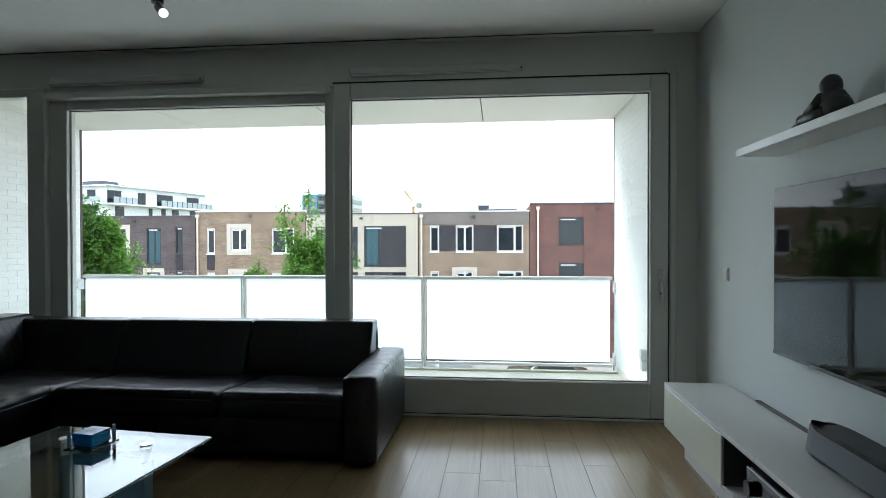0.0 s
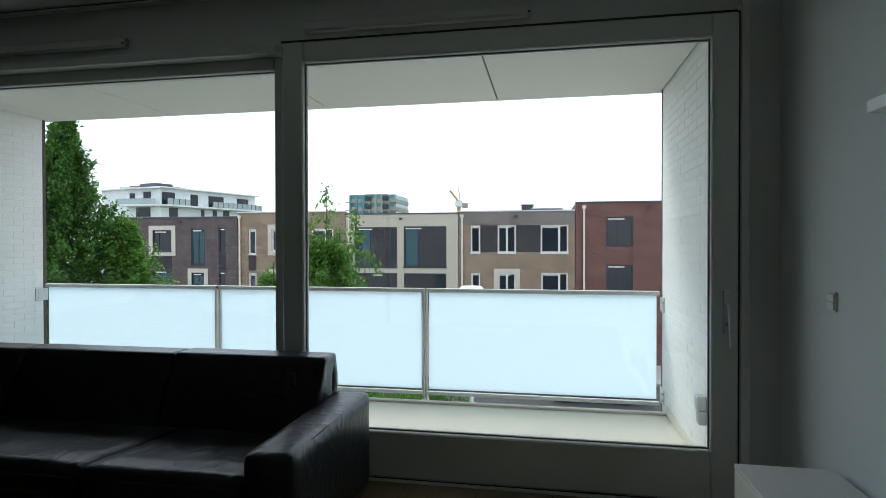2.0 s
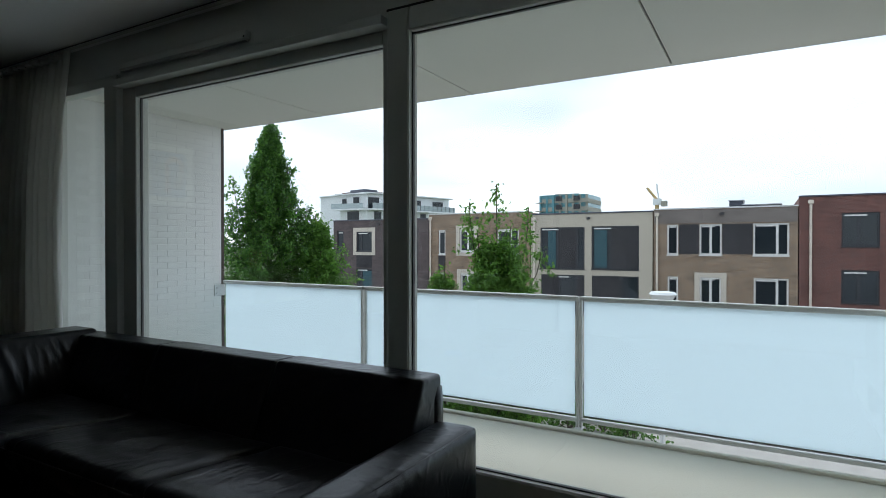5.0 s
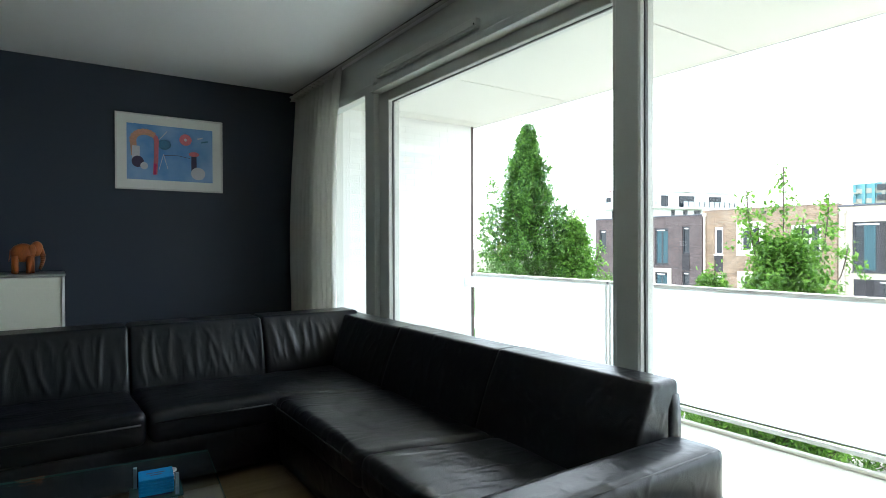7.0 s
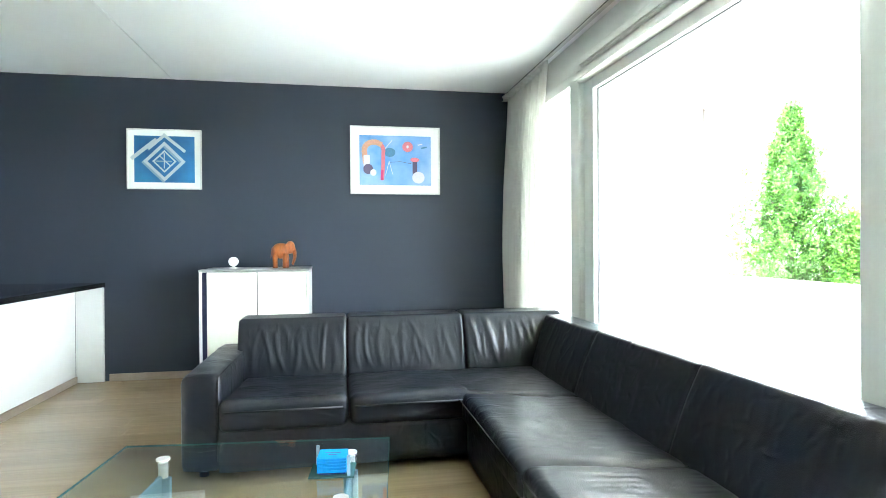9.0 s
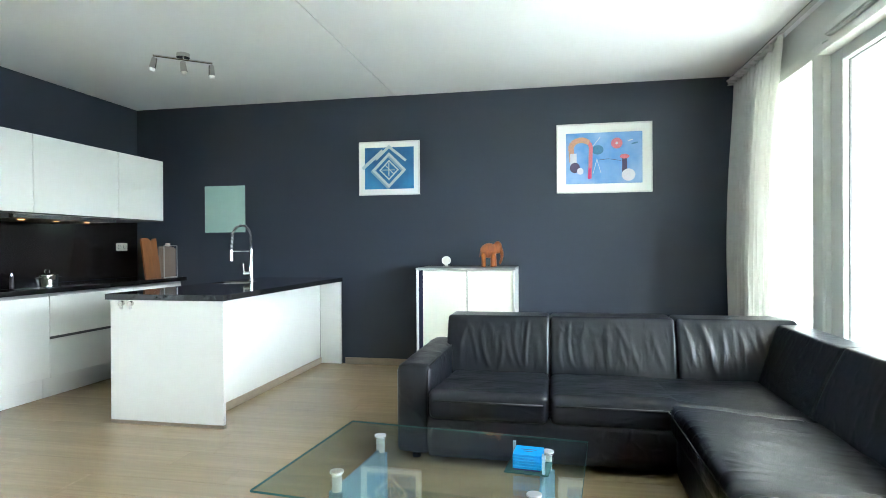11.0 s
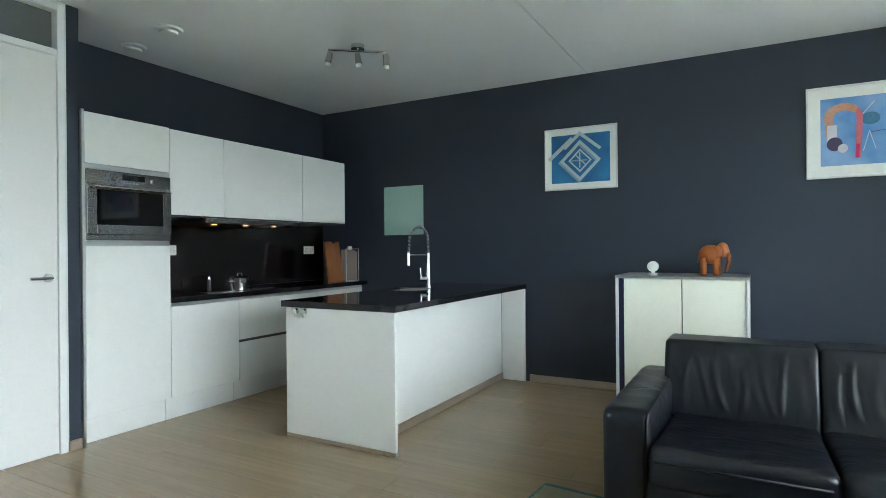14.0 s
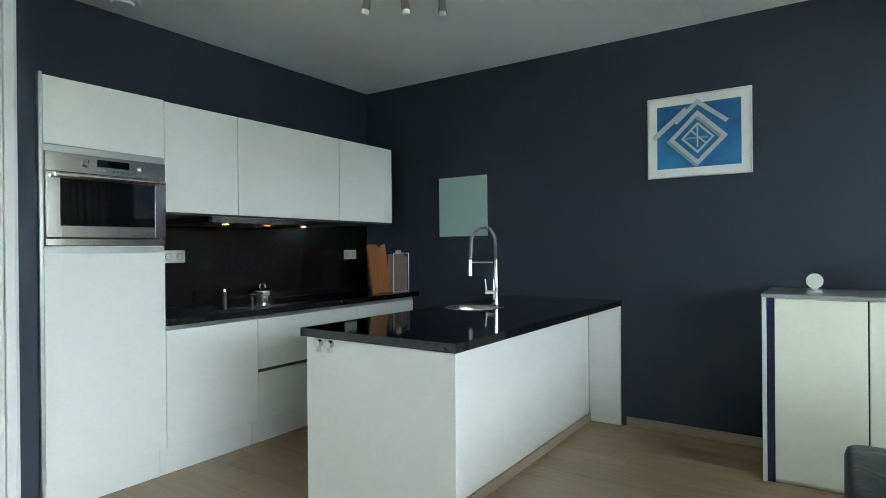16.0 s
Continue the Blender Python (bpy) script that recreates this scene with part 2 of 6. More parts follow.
M_SOCKET = surface("socket_plastic", (0.84, 0.83, 0.77), 0.35, 0.02, 5, 0.0)
M_PAINTBRICK = surface("white_painted_brick", (0.84, 0.84, 0.81), 0.7, 0.04, 5, 0.3, 60, rand=0.02)
M_PAINTMORTAR = surface("white_painted_mortar", (0.80, 0.80, 0.77), 0.85, 0.05, 6, 0.4, 80)
M_PANEL = surface("cream_cladding_panel", (0.74, 0.73, 0.66), 0.55, 0.03, 1.3, 0.02, 80)
M_CONC = surface("pale_concrete", (0.70, 0.67, 0.58), 0.8, 0.10, 2.0, 0.3, 60)
M_RAILGLASS = frosted_glass("frosted_rail_glass", (0.88, 0.96, 0.99), 0.88, 0.22)
M_GALV = surface("galvanised_rail", (0.66, 0.67, 0.66), 0.45, 0.1, 10, 0.05, 90, metal=0.25)
M_DARKBRICK = surface("dark_brown_brick", (0.09, 0.07, 0.06), 0.85, 0.3, 12, 0.5, 80)
M_ASPHALT = surface("asphalt", (0.055, 0.055, 0.055), 0.9, 0.2, 3, 0.4, 120)
M_PAVE = surface("pale_paving", (0.40, 0.38, 0.35), 0.85, 0.15, 2, 0.3, 40)
M_GROUND = surface("ground", (0.10, 0.12, 0.06), 0.95, 0.3, 0.6, 0.4, 20)
M_LEAF1 = leaf_material("green_leaves", (0.026, 0.092, 0.012), (0.125, 0.285, 0.036))
M_LEAF2 = leaf_material("light_green_leaves", (0.055, 0.155, 0.016), (0.20, 0.40, 0.055))
M_BARK = surface("grey_bark", (0.10, 0.08, 0.06), 0.9, 0.3, 20, 0.6, 80)
BR_DARK = brickwork("dark_brown_brickwork", (0.105, 0.078, 0.076), (0.06, 0.048, 0.049), (0.125, 0.11, 0.105))
BR_TAN = brickwork("tan_brickwork", (0.28, 0.195, 0.127), (0.14, 0.10, 0.07), (0.32, 0.27, 0.21))
BR_RED = brickwork("red_brickwork", (0.16, 0.066, 0.054), (0.075, 0.034, 0.031), (0.19, 0.12, 0.10))
BR_BLACK = brickwork("black_brickwork", (0.042, 0.040, 0.045), (0.020, 0.020, 0.023), (0.05, 0.047, 0.047))
BR_GREY = brickwork("grey_brown_brickwork", (0.19, 0.165, 0.15), (0.125, 0.107, 0.097), (0.22, 0.20, 0.18))
M_RENDER = surface("cream_render", (0.45, 0.405, 0.325), 0.8, 0.05, 1.0, 0.1, 40)
M_STONE = surface("pale_stone_surround", (0.52, 0.47, 0.39), 0.7, 0.05, 2, 0.1, 40)
M_COPING = surface("dark_metal_coping", (0.05, 0.055, 0.075), 0.4, 0.1, 3)
M_COPING2 = surface("pale_metal_coping", (0.55, 0.55, 0.54), 0.5, 0.06, 3)
M_WINWHITE = surface("white_window_frame", (0.68, 0.67, 0.64), 0.4)
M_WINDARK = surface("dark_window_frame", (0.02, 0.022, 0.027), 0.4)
# opaque pane: the dark of the unlit inside is put into its colour
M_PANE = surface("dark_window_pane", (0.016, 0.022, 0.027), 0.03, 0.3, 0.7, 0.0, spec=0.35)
M_CURT_T = surface("teal_curtain", (0.035, 0.085, 0.10), 0.8, 0.3, 2, 0.0, 8, stretch=(12, 1, 0.3))
M_PIPE = surface("pale_downpipe", (0.62, 0.55, 0.46), 0.5)
M_APT = surface("white_apartment_render", (0.72, 0.74, 0.74), 0.8, 0.05, 0.5)
M_TEAL = surface("teal_glass_cladding", (0.09, 0.25, 0.29), 0.2, 0.3, 0.4)
M_TOWER = surface("grey_beige_tower", (0.33, 0.32, 0.27), 0.8, 0.1, 0.4)
M_CRANE = surface("yellow_crane_paint", (0.50, 0.36, 0.16), 0.6)
M_CARPAINT = surface("black_car_paint", (0.02, 0.02, 0.022), 0.15, 0.1, 3, 0.0, coat=0.6)
M_CARGREY = surface("silver_car_paint", (0.35, 0.36, 0.38), 0.2, 0.1, 3, 0.0, coat=0.6)
M_TYRE = surface("tyre_rubber", (0.02, 0.02, 0.02), 0.8)
M_WARM = glowing("warm_halogen", (1.0, 0.36, 0.09), 0.19)
M_LENS = glowing("spot_lens", (1.0, 0.97, 0.9), 0.6)


# ---- building helpers ----
def thing(name, at, label, category, group="", kind=""):
    ob = new(name)
    ob.empty_display_size = 0.1
    ob.location = at
    ob["base"] = tuple(at)
    return tagged(ob, label, category, group, kind)


def finish(bm, name, material, smooth):
    me = bpy.data.meshes.new(name)
    bm.to_mesh(me)
    bm.free()
    me.materials.append(material)
    if smooth:
        me.shade_smooth()
    return me


def origin(ob):
    o = Vector((0, 0, 0))
    while ob is not None:
        o += Vector(ob.location)
        ob = ob.parent
    return o


def part(name, bm, material, parent, label="", smooth=False):
    """Links a bmesh built in world places as one mesh under a thing or part."""
    o = origin(parent)
    bmesh.ops.translate(bm, verts=bm.verts[:], vec=-o)
    ob = new(name, finish(bm, name, material, smooth))
    ob.parent = parent
    return tagged(ob, label)


def solid(name, bm, material, label="", category="", kind="", group="", smooth=False):
    """A one-mesh thing or piece of the setting, its origin at its base."""
    xs = [v.co.copy() for v in bm.verts]
    lo = Vector([min(c[i] for c in xs) for i in range(3)])
    hi = Vector([max(c[i] for c in xs) for i in range(3)])
    o = Vector(((lo.x + hi.x) / 2, (lo.y + hi.y) / 2, lo.z))
    bmesh.ops.translate(bm, verts=bm.verts[:], vec=-o)
    ob = new(name, finish(bm, name, material, smooth))
    ob.location = o
    return tagged(ob, label, category, group, kind)


def box(x0, x1, y0, y1, z0, z1, bev=0.0, bm=None, seg=1):
    bm = bm or bmesh.new()
    g = bmesh.ops.create_cube(bm, size=1.0)["verts"]
    for v in g:
        v.co = Vector((x0 + (v.co.x + 0.5) * (x1 - x0), y0 + (v.co.y + 0.5) * (y1 - y0), z0 + (v.co.z + 0.5) * (z1 - z0)))
    if bev:
        edges = list({e for v in g for e in v.link_edges})
        bmesh.ops.bevel(bm, geom=edges, offset=bev, segments=seg, affect="EDGES", profile=0.5)
    return bm


def tube(p, q, r, r2=None, n=14, bm=None, caps=True):
    bm = bm or bmesh.new()
    p, q = Vector(p), Vector(q)
    g = bmesh.ops.create_cone(bm, cap_ends=caps, segments=n, radius1=r, radius2=r if r2 is None else r2, depth=(q - p).length)["verts"]
    m = Matrix.Translation((p + q) / 2) @ (q - p).to_track_quat("Z", "Y").to_matrix().to_4x4()
    for v in g:
        v.co = m @ v.co
    return bm


def ball(c, r, scale=(1, 1, 1), bm=None, u=16, v=10):
    bm = bm or bmesh.new()
    for w in bmesh.ops.create_uvsphere(bm, u_segments=u, v_segments=v, radius=r)["verts"]:
        w.co = Vector((c[0] + w.co.x * scale[0], c[1] + w.co.y * scale[1], c[2] + w.co.z * scale[2]))
    return bm


def pipe(points, r, n=10, bm=None):
    """A round bar along a line of points."""
    bm = bm or bmesh.new()
    P = [Vector(p) for p in points]
    rings, side = [], None
    for i, p in enumerate(P):
        d = (P[min(i + 1, len(P) - 1)] - P[max(i - 1, 0)]).normalized()
        if side is None:
            side = d.orthogonal().normalized()
        side = (side - d * side.dot(d)).normalized()
        up = d.cross(side)
        rings.append([bm.verts.new(p + r * (math.cos(2 * math.pi * k / n) * side + math.sin(2 * math.pi * k / n) * up)) for k in range(n)])
    for a, b in zip(rings, rings[1:]):
        for k in range(n):
            bm.faces.new((a[k], a[(k + 1) % n], b[(k + 1) % n], b[k]))
    bm.faces.new(rings[0][::-1]), bm.faces.new(rings[-1])
    return bm


def pillow(x0, x1, y0, y1, z0, z1, r, step=0.045, shape=None):
    """A soft rounded block with a fine skin; shape moves each point."""
    bm = bmesh.new()
    lo, hi = Vector((x0, y0, z0)), Vector((x1, y1, z1))
    size = hi - lo
    cnt = [max(2, int(math.ceil(s / step))) for s in size]
    def face(ax, at):
        u, v = [a for a in range(3) if a != ax]
        grid = []
        for i in range(cnt[u] + 1):
            row = []
            for j in range(cnt[v] + 1):
                c = [0, 0, 0]
                c[ax], c[u], c[v] = at, lo[u] + size[u] * i / cnt[u], lo[v] + size[v] * j / cnt[v]
                row.append(bm.verts.new(c))
            grid.append(row)
        for i in range(cnt[u]):
            for j in range(cnt[v]):
                bm.faces.new((grid[i][j], grid[i + 1][j], grid[i + 1][j + 1], grid[i][j + 1]))
    for ax in range(3):
        face(ax, lo[ax]), face(ax, hi[ax])
    bmesh.ops.remove_doubles(bm, verts=bm.verts[:], dist=1e-4)
    bmesh.ops.recalc_face_normals(bm, faces=bm.faces[:])
    for v in bm.verts:
        inner = Vector([min(max(v.co[a], lo[a] + r), hi[a] - r) for a in range(3)])
        d = v.co - inner
        if d.length > 1e-6:
            v.co = inner + d.normalized() * r
        if shape:
            v.co = shape(v.co.copy())
    return bm


def holed(axis, at, thick, us, vs, holes):
    """A wall across an axis ('x' or 'y') from at to at+thick, over us and vs, with square holes (u0, u1, v0, v1) cut through."""
    U = sorted({us[0], us[1], *[h[0] for h in holes], *[h[1] for h in holes]})
    V = sorted({vs[0], vs[1], *[h[2] for h in holes], *[h[3] for h in holes]})
    U, V = [u for u in U if us[0] <= u <= us[1]], [v for v in V if vs[0] <= v <= vs[1]]
    def full(i, j):
        if not (0 <= i < len(U) - 1 and 0 <= j < len(V) - 1):
            return False
        u, v = (U[i] + U[i + 1]) / 2, (V[j] + V[j + 1]) / 2
        return not any(h[0] < u < h[1] and h[2] < v < h[3] for h in holes)
    bm = bmesh.new()
    put = (lambda u, d, v: (u, at + d, v)) if axis == "y" else (lambda u, d, v: (at + d, u, v))
    def quad(*c):
        bm.faces.new([bm.verts.new(put(*p)) for p in c])
    for i in range(len(U) - 1):
        for j in range(len(V) - 1):
            if not full(i, j):
                continue
            a, b, c, d = U[i], U[i + 1], V[j], V[j + 1]
            quad((a, 0, c), (b, 0, c), (b, 0, d), (a, 0, d))
            quad((a, thick, c), (a, thick, d), (b, thick, d), (b, thick, c))
            if not full(i - 1, j):
                quad((a, 0, c), (a, 0, d), (a, thick, d), (a, thick, c))
            if not full(i + 1, j):
                quad((b, 0, c), (b, thick, c), (b, thick, d), (b, 0, d))
            if not full(i, j - 1):
                quad((a, 0, c), (a, thick, c), (b, thick, c), (b, 0, c))
            if not full(i, j + 1):
                quad((a, 0, d), (b, 0, d), (b, thick, d), (a, thick, d))
    bmesh.ops.remove_doubles(bm, verts=bm.verts[:], dist=1e-5)
    bmesh.ops.recalc_face_normals(bm, faces=bm.faces[:])
    return bm


def frame_bars(x0, x1, z0, z1, y0, y1, w, bev=0.004, wb=None, wt=None):
    """The four bars of a frame in the x-z plane, as one mesh."""
    wb, wt = wb or w, wt or w
    bm = box(x0, x0 + w, y0, y1, z0, z1, bev)
    box(x1 - w, x1, y0, y1, z0, z1, bev, bm)
    box(x0 + w, x1 - w, y0, y1, z0, z0 + wb, bev, bm)
    box(x0 + w, x1 - w, y0, y1, z1 - wt, z1, bev, bm)
    return bm


def pieces(name, mesh, spots, parent):
    """Like pieces of a floor or wall, each an object on one shared mesh."""
    o = origin(parent)
    for p in spots:
        ob = new(name, mesh)
        ob.location = Vector(p) - o
        ob.parent = parent


# ---- the room ----
XL, XR, YF, YB, YK, ZC = -4.06, 2.61, 4.02, -1.64, -2.22, 2.77
NICHE = -1.086

floor = solid("floor", box(XL - 0.2, XR + 0.2, YK - 0.2, YF + 0.02, -0.30, -0.004), M_JOINT, "grey-brown oak plank floor with satin varnish", "floor", "structure")
solid("wall_west", box(XL - 0.2, XL, YK - 0.2, YF + 0.28, -0.30, ZC), M_BLUE, "dark slate-blue painted wall behind the sofa and cabinet", "wall", "structure")
solid("wall_east", box(XR, XR + 0.2, YB - 0.2, YF + 0.28, -0.30, ZC), M_WALL, "pale grey-white painted wall behind the television", "wall", "structure")
solid("wall_kitchen", box(XL, NICHE, YK - 0.2, YK, -0.30, ZC), M_BLUE, "dark slate-blue painted wall behind the kitchen units", "wall", "structure")
solid("wall_niche_side", box(NICHE, NICHE + 0.075, YK - 0.2, YB, -0.30, ZC), M_BLUE, "narrow dark blue wall end beside the tall kitchen unit", "wall", "structure")
solid("wall_south", holed("y", YB - 0.2, 0.2, (NICHE + 0.075, XR), (-0.30, ZC), [(-1.0, -0.06, -0.01, 2.755)]), M_WALL, "pale painted wall around the inner door", "wall", "structure")
solid("wall_hall", box(-1.5, 0.6, YB - 1.4, YB - 1.2, -0.3, ZC), M_WALL, "plain pale wall of the hall beyond the door", "wall", "structure")

ceiling_bm = box(XL - 0.2, XR + 0.2, YK - 0.2, 0.797, ZC, ZC + 0.22)
box(XL - 0.2, XR + 0.2, 0.805, YF + 0.28, ZC, ZC + 0.22, 0, ceiling_bm)
box(XL - 0.2, XR + 0.2, 0.79, 0.812, ZC + 0.008, ZC + 0.2, 0, ceiling_bm)
box(-1.5, 0.6, YB - 1.4, YB - 0.2, ZC + 0.002, ZC + 0.2, 0, ceiling_bm)
solid("ceiling", ceiling_bm, M_CEIL, "white plastered ceiling with one joint line", "ceiling", "structure")

# facade wall round the glazed opening
solid("wall_north", holed("y", YF + 0.075, 0.205, (XL, XR), (-0.30, ZC), [(-3.50, -2.40, -0.02, 2.51), (-2.40, 2.42, -0.02, 2.455)]), M_FRAME, "grey-white painted facade wall round the windows", "wall", "structure")

# narrow fixed window behind the curtain
w1 = thing("window_1", (-3.0, YF + 0.1, 0.0), "narrow fixed window with grey-white frame beside the curtain", "window", kind="structure")
part("window_frame", frame_bars(-3.50, -2.40, -0.01, 2.51, YF + 0.06, YF + 0.16, 0.07, 0.004, 0.22), M_FRAME, w1)
part("post", box(-2.555, -2.402, YF + 0.045, YF + 0.17, 0.0, 2.505, 0.006), M_FRAME, w1)
pane = part("pane", box(-3.44, -2.50, YF + 0.10, YF + 0.112, 0.2, 2.45), M_GLASS, w1)
pane.visible_shadow = False

# fixed panel behind the sofa
w2 = thing("window_2", (-1.2, YF + 0.12, 0.0), "large fixed window panel in a grey-white frame behind the sofa", "window", kind="structure")
part("window_frame", frame_bars(-2.40, 0.02, -0.01, 2.45, YF + 0.09, YF + 0.19, 0.15, 0.005, 0.25, 0.115), M_FRAME, w2)
part("track_cover", box(-2.37, -0.075, YF - 0.003, YF + 0.088, 2.405, 2.452, 0.004), M_FRAME, w2)
part("glazing_seal", frame_bars(-2.256, -0.07, 0.234, 2.342, YF + 0.125, YF + 0.14, 0.012, 0), M_GLAZE, w2)
pane = part("pane", box(-2.26, -0.06, YF + 0.14, YF + 0.152, 0.23, 2.345), M_GLASS, w2)
pane.visible_shadow = False

# sliding door
d1 = thing("door_1", (1.15, YF + 0.02, 0.0), "wide glazed sliding door in a grey-white frame, closed", "sliding door", kind="structure")
leaf = part("door_leaf", frame_bars(-0.032, 2.384, 0.018, 2.452, YF - 0.015, YF + 0.065, 0.127, 0.008, 0.253, 0.118), M_FRAME, d1)
part("glazing_seal", frame_bars(0.091, 2.261, 0.267, 2.338, YF + 0.018, YF + 0.035, 0.010, 0), M_GLAZE, leaf)
pane = part("pane", box(0.085, 2.267, YF + 0.036, YF + 0.048, 0.26, 2.344), M_GLASS, leaf)
pane.visible_shadow = False
part("threshold", box(-2.38, 2.42, YF - 0.03, YF + 0.16, -0.012, 0.012, 0.004), M_FRAME, d1)
part("jamb", box(2.395, 2.44, YF - 0.006, YF + 0.08, 0.03, 2.505, 0.006), M_FRAME, d1)
# strips in seal black draw the dark of the gaps round the leaf
part("head_gap_shade", box(-0.04, 2.38, YF - 0.004, YF + 0.002, 2.455, 2.465), M_SEAL, d1)
part("bottom_gap_shade", box(-0.03, 2.38, YF - 0.0165, YF - 0.012, 0.013, 0.0175), M_SEAL, d1)
part("side_gap_shade", box(2.380, 2.393, YF + 0.0, YF + 0.06, 0.05, 2.46), M_SEAL, d1)
hb = box(2.312, 2.344, YF - 0.024, YF - 0.015, 0.86, 1.08, 0.003)
backplate = part("handle_plate", hb, M_ALU, d1, "brushed metal handle plate")
part("handle", pipe([(2.328, YF - 0.02, 1.0), (2.328, YF - 0.062, 1.0), (2.331, YF - 0.066, 0.97), (2.337, YF - 0.066, 0.80)], 0.010), M_ALU, backplate)
part("lock", tube((2.328, YF - 0.03, 0.91), (2.328, YF - 0.022, 0.91), 0.009), M_STEEL, backplate)

# trickle vents above the glazing
for x0, x1, z0 in ((-2.35, -1.08, 2.515), (0.08, 1.37, 2.525)):
    v = thing("window_vent", ((x0 + x1) / 2, YF + 0.045, z0), "long grey-white ventilation strip above the window", "vent", "window vents")
    part("body", box(x0, x1, YF + 0.030, YF + 0.075, z0 + 0.008, z0 + 0.06, 0.006), M_FRAME, v)
    part("slot", box(x0 + 0.01, x1 - 0.01, YF + 0.039, YF + 0.069, z0, z0 + 0.010), M_FRAME, v)
    part("screw", tube((x1 - 0.012, YF + 0.027, z0 + 0.02), (x1 - 0.012, YF + 0.031, z0 + 0.02), 0.006), M_SEAL, v)

# curtain rail and curtain
rail = thing("curtain_rail", (-0.7, YF - 0.005, ZC - 0.03), "white curtain rail fixed under the ceiling", "curtain rail")
part("track", box(XL + 0.02, 2.28, YF - 0.020, YF + 0.012, ZC - 0.022, ZC - 0.001, 0.003), M_FRAME, rail)
# dark strip on the track face draws the shade of its groove
part("groove_shade", box(XL + 0.03, 2.27, YF - 0.023, YF - 0.0195, ZC - 0.014, ZC - 0.008), M_GREYPL, rail)


def curtain(x0, x1, y, z0, z1, folds):
    bm = bmesh.new()
    n, rows = folds * 12, 26
    grid = []
    for j in range(rows + 1):
        f = j / rows
        row = []
        for i in range(n + 1):
            s = i / n
            spread = 1.0 - 0.10 * math.sin(min(1.0, f * 1.4) * math.pi) * 0.5
            x = x0 + (x1 - x0) * s * spread - 0.10 * f * s
            ph = s * folds * 2 * math.pi
            amp = 0.014 + 0.026 * min(1, f * 3) + 0.008 * math.sin(3.1 * s * folds + 2 * f)
            yy = y - 0.055 * min(1.0, f * 1.6) * (1 - 0.4 * s) + amp * math.sin(ph + 0.5 * math.sin(4 * f + s * 9)) + 0.01 * noise.noise((s * 14, f * 3, 2.0))
            row.append(bm.verts.new((x + 0.012 * math.cos(ph * 1.0 + f), yy, z1 - (z1 - z0) * f)))
        grid.append(row)
    for j in range(rows):
        for i in range(n):
            bm.faces.new((grid[j][i], grid[j][i + 1], grid[j + 1][i + 1], grid[j + 1][i]))
    bm.normal_update()
    bmesh.ops.solidify(bm, geom=bm.faces[:], thickness=0.0015)
    return bm


cu = thing("curtain", (-3.5, YF, 0.02), "cream sheer curtain gathered in soft folds beside the window", "curtain")
part("drape", curtain(XL + 0.015, -2.93, YF + 0.008, 0.015, ZC - 0.02, 11), M_CURTAIN, cu, smooth=True)
part("heading_tape", curtain(XL + 0.015, -2.935, YF + 0.012, ZC - 0.09, ZC - 0.022, 11), M_CURTAIN, cu, smooth=True)

# skirting
def skirting(x0, x1, y0, y1):
    solid("baseboard", box(x0, x1, y0, y1, 0.0, 0.065, 0.004), M_SKIRT, "oak-coloured skirting board along the wall", "baseboard", "structure")


skirting(XL, XL + 0.014, 0.245, YF - 0.05)
skirting(XR - 0.014, XR, YB + 0.02, YF - 0.05)
skirting(NICHE + 0.002, -1.005, YB, YB + 0.014)
skirting(0.0, XR - 0.02, YB, YB + 0.014)

# inner door
d2 = thing("door_2", (-0.53, YB - 0.05, 0.0), "tall white flush inner door, closed, under a glass fanlight", "door", kind="structure")
part("door_frame", frame_bars(-0.998, -0.062, -0.005, 2.752, YB - 0.10, YB + 0.008, 0.04, 0.003, 0.004), M_WHITE_MATT, d2)
part("transom_bar", box(-0.958, -0.102, YB - 0.10, YB + 0.006, 2.435, 2.475, 0.003), M_WHITE_MATT, d2)
leaf2 = part("door_leaf", box(-0.955, -0.105, YB - 0.045, YB - 0.003, 0.008, 2.430, 0.003), M_WHITE_MATT, d2)
part("fanlight", box(-0.957, -0.103, YB - 0.06, YB - 0.054, 2.476, 2.712), M_FAN, d2, "dark glass fanlight")
rose = part("rose", tube((-0.90, YB - 0.003, 1.08), (-0.90, YB + 0.008, 1.08), 0.026, n=20), M_ALU, leaf2)
part("door_handle", pipe([(-0.90, YB, 1.08), (-0.90, YB + 0.045, 1.08), (-0.89, YB + 0.052, 1.08), (-0.78, YB + 0.052, 1.08)], 0.0095), M_STEEL, leaf2, "brushed lever handle")

# ---- balcony ----
BX0, BX1, BY0, BY1, BZF, BZC = -3.51, 2.375, YF + 0.28, 5.66, -0.03, 2.55
solid("balcony_floor", box(BX0 - 0.3, BX1 + 0.3, BY0 - 0.1, BY1, BZF - 0.25, BZF, 0.004), M_CONC, "pale concrete balcony floor", "balcony floor", "structure")
solid("balcony_kerb", box(BX0, BX1, BY1 - 0.05, BY1 - 0.002, BZF, BZF + 0.022, 0.005), M_CONC, "low pale concrete kerb along the balcony edge", "kerb", "structure")
solid("balcony_plinth_east", box(BX1 - 0.012, BX1, BY0, BY1, BZF, BZF + 0.06, 0.002), M_CONC, "pale cement plinth under the balcony side wall", "plinth", "structure")
bc = solid("balcony_ceiling", box(BX0 - 0.3, BX1 + 0.3, BY0 - 0.05, 6.02, BZC + 0.02, BZC + 0.30), M_GREYPL, "cream panelled balcony ceiling with thin dark joints", "ceiling", "structure")
cuts = [BX0, -2.11, -0.52, 1.03, BX1]
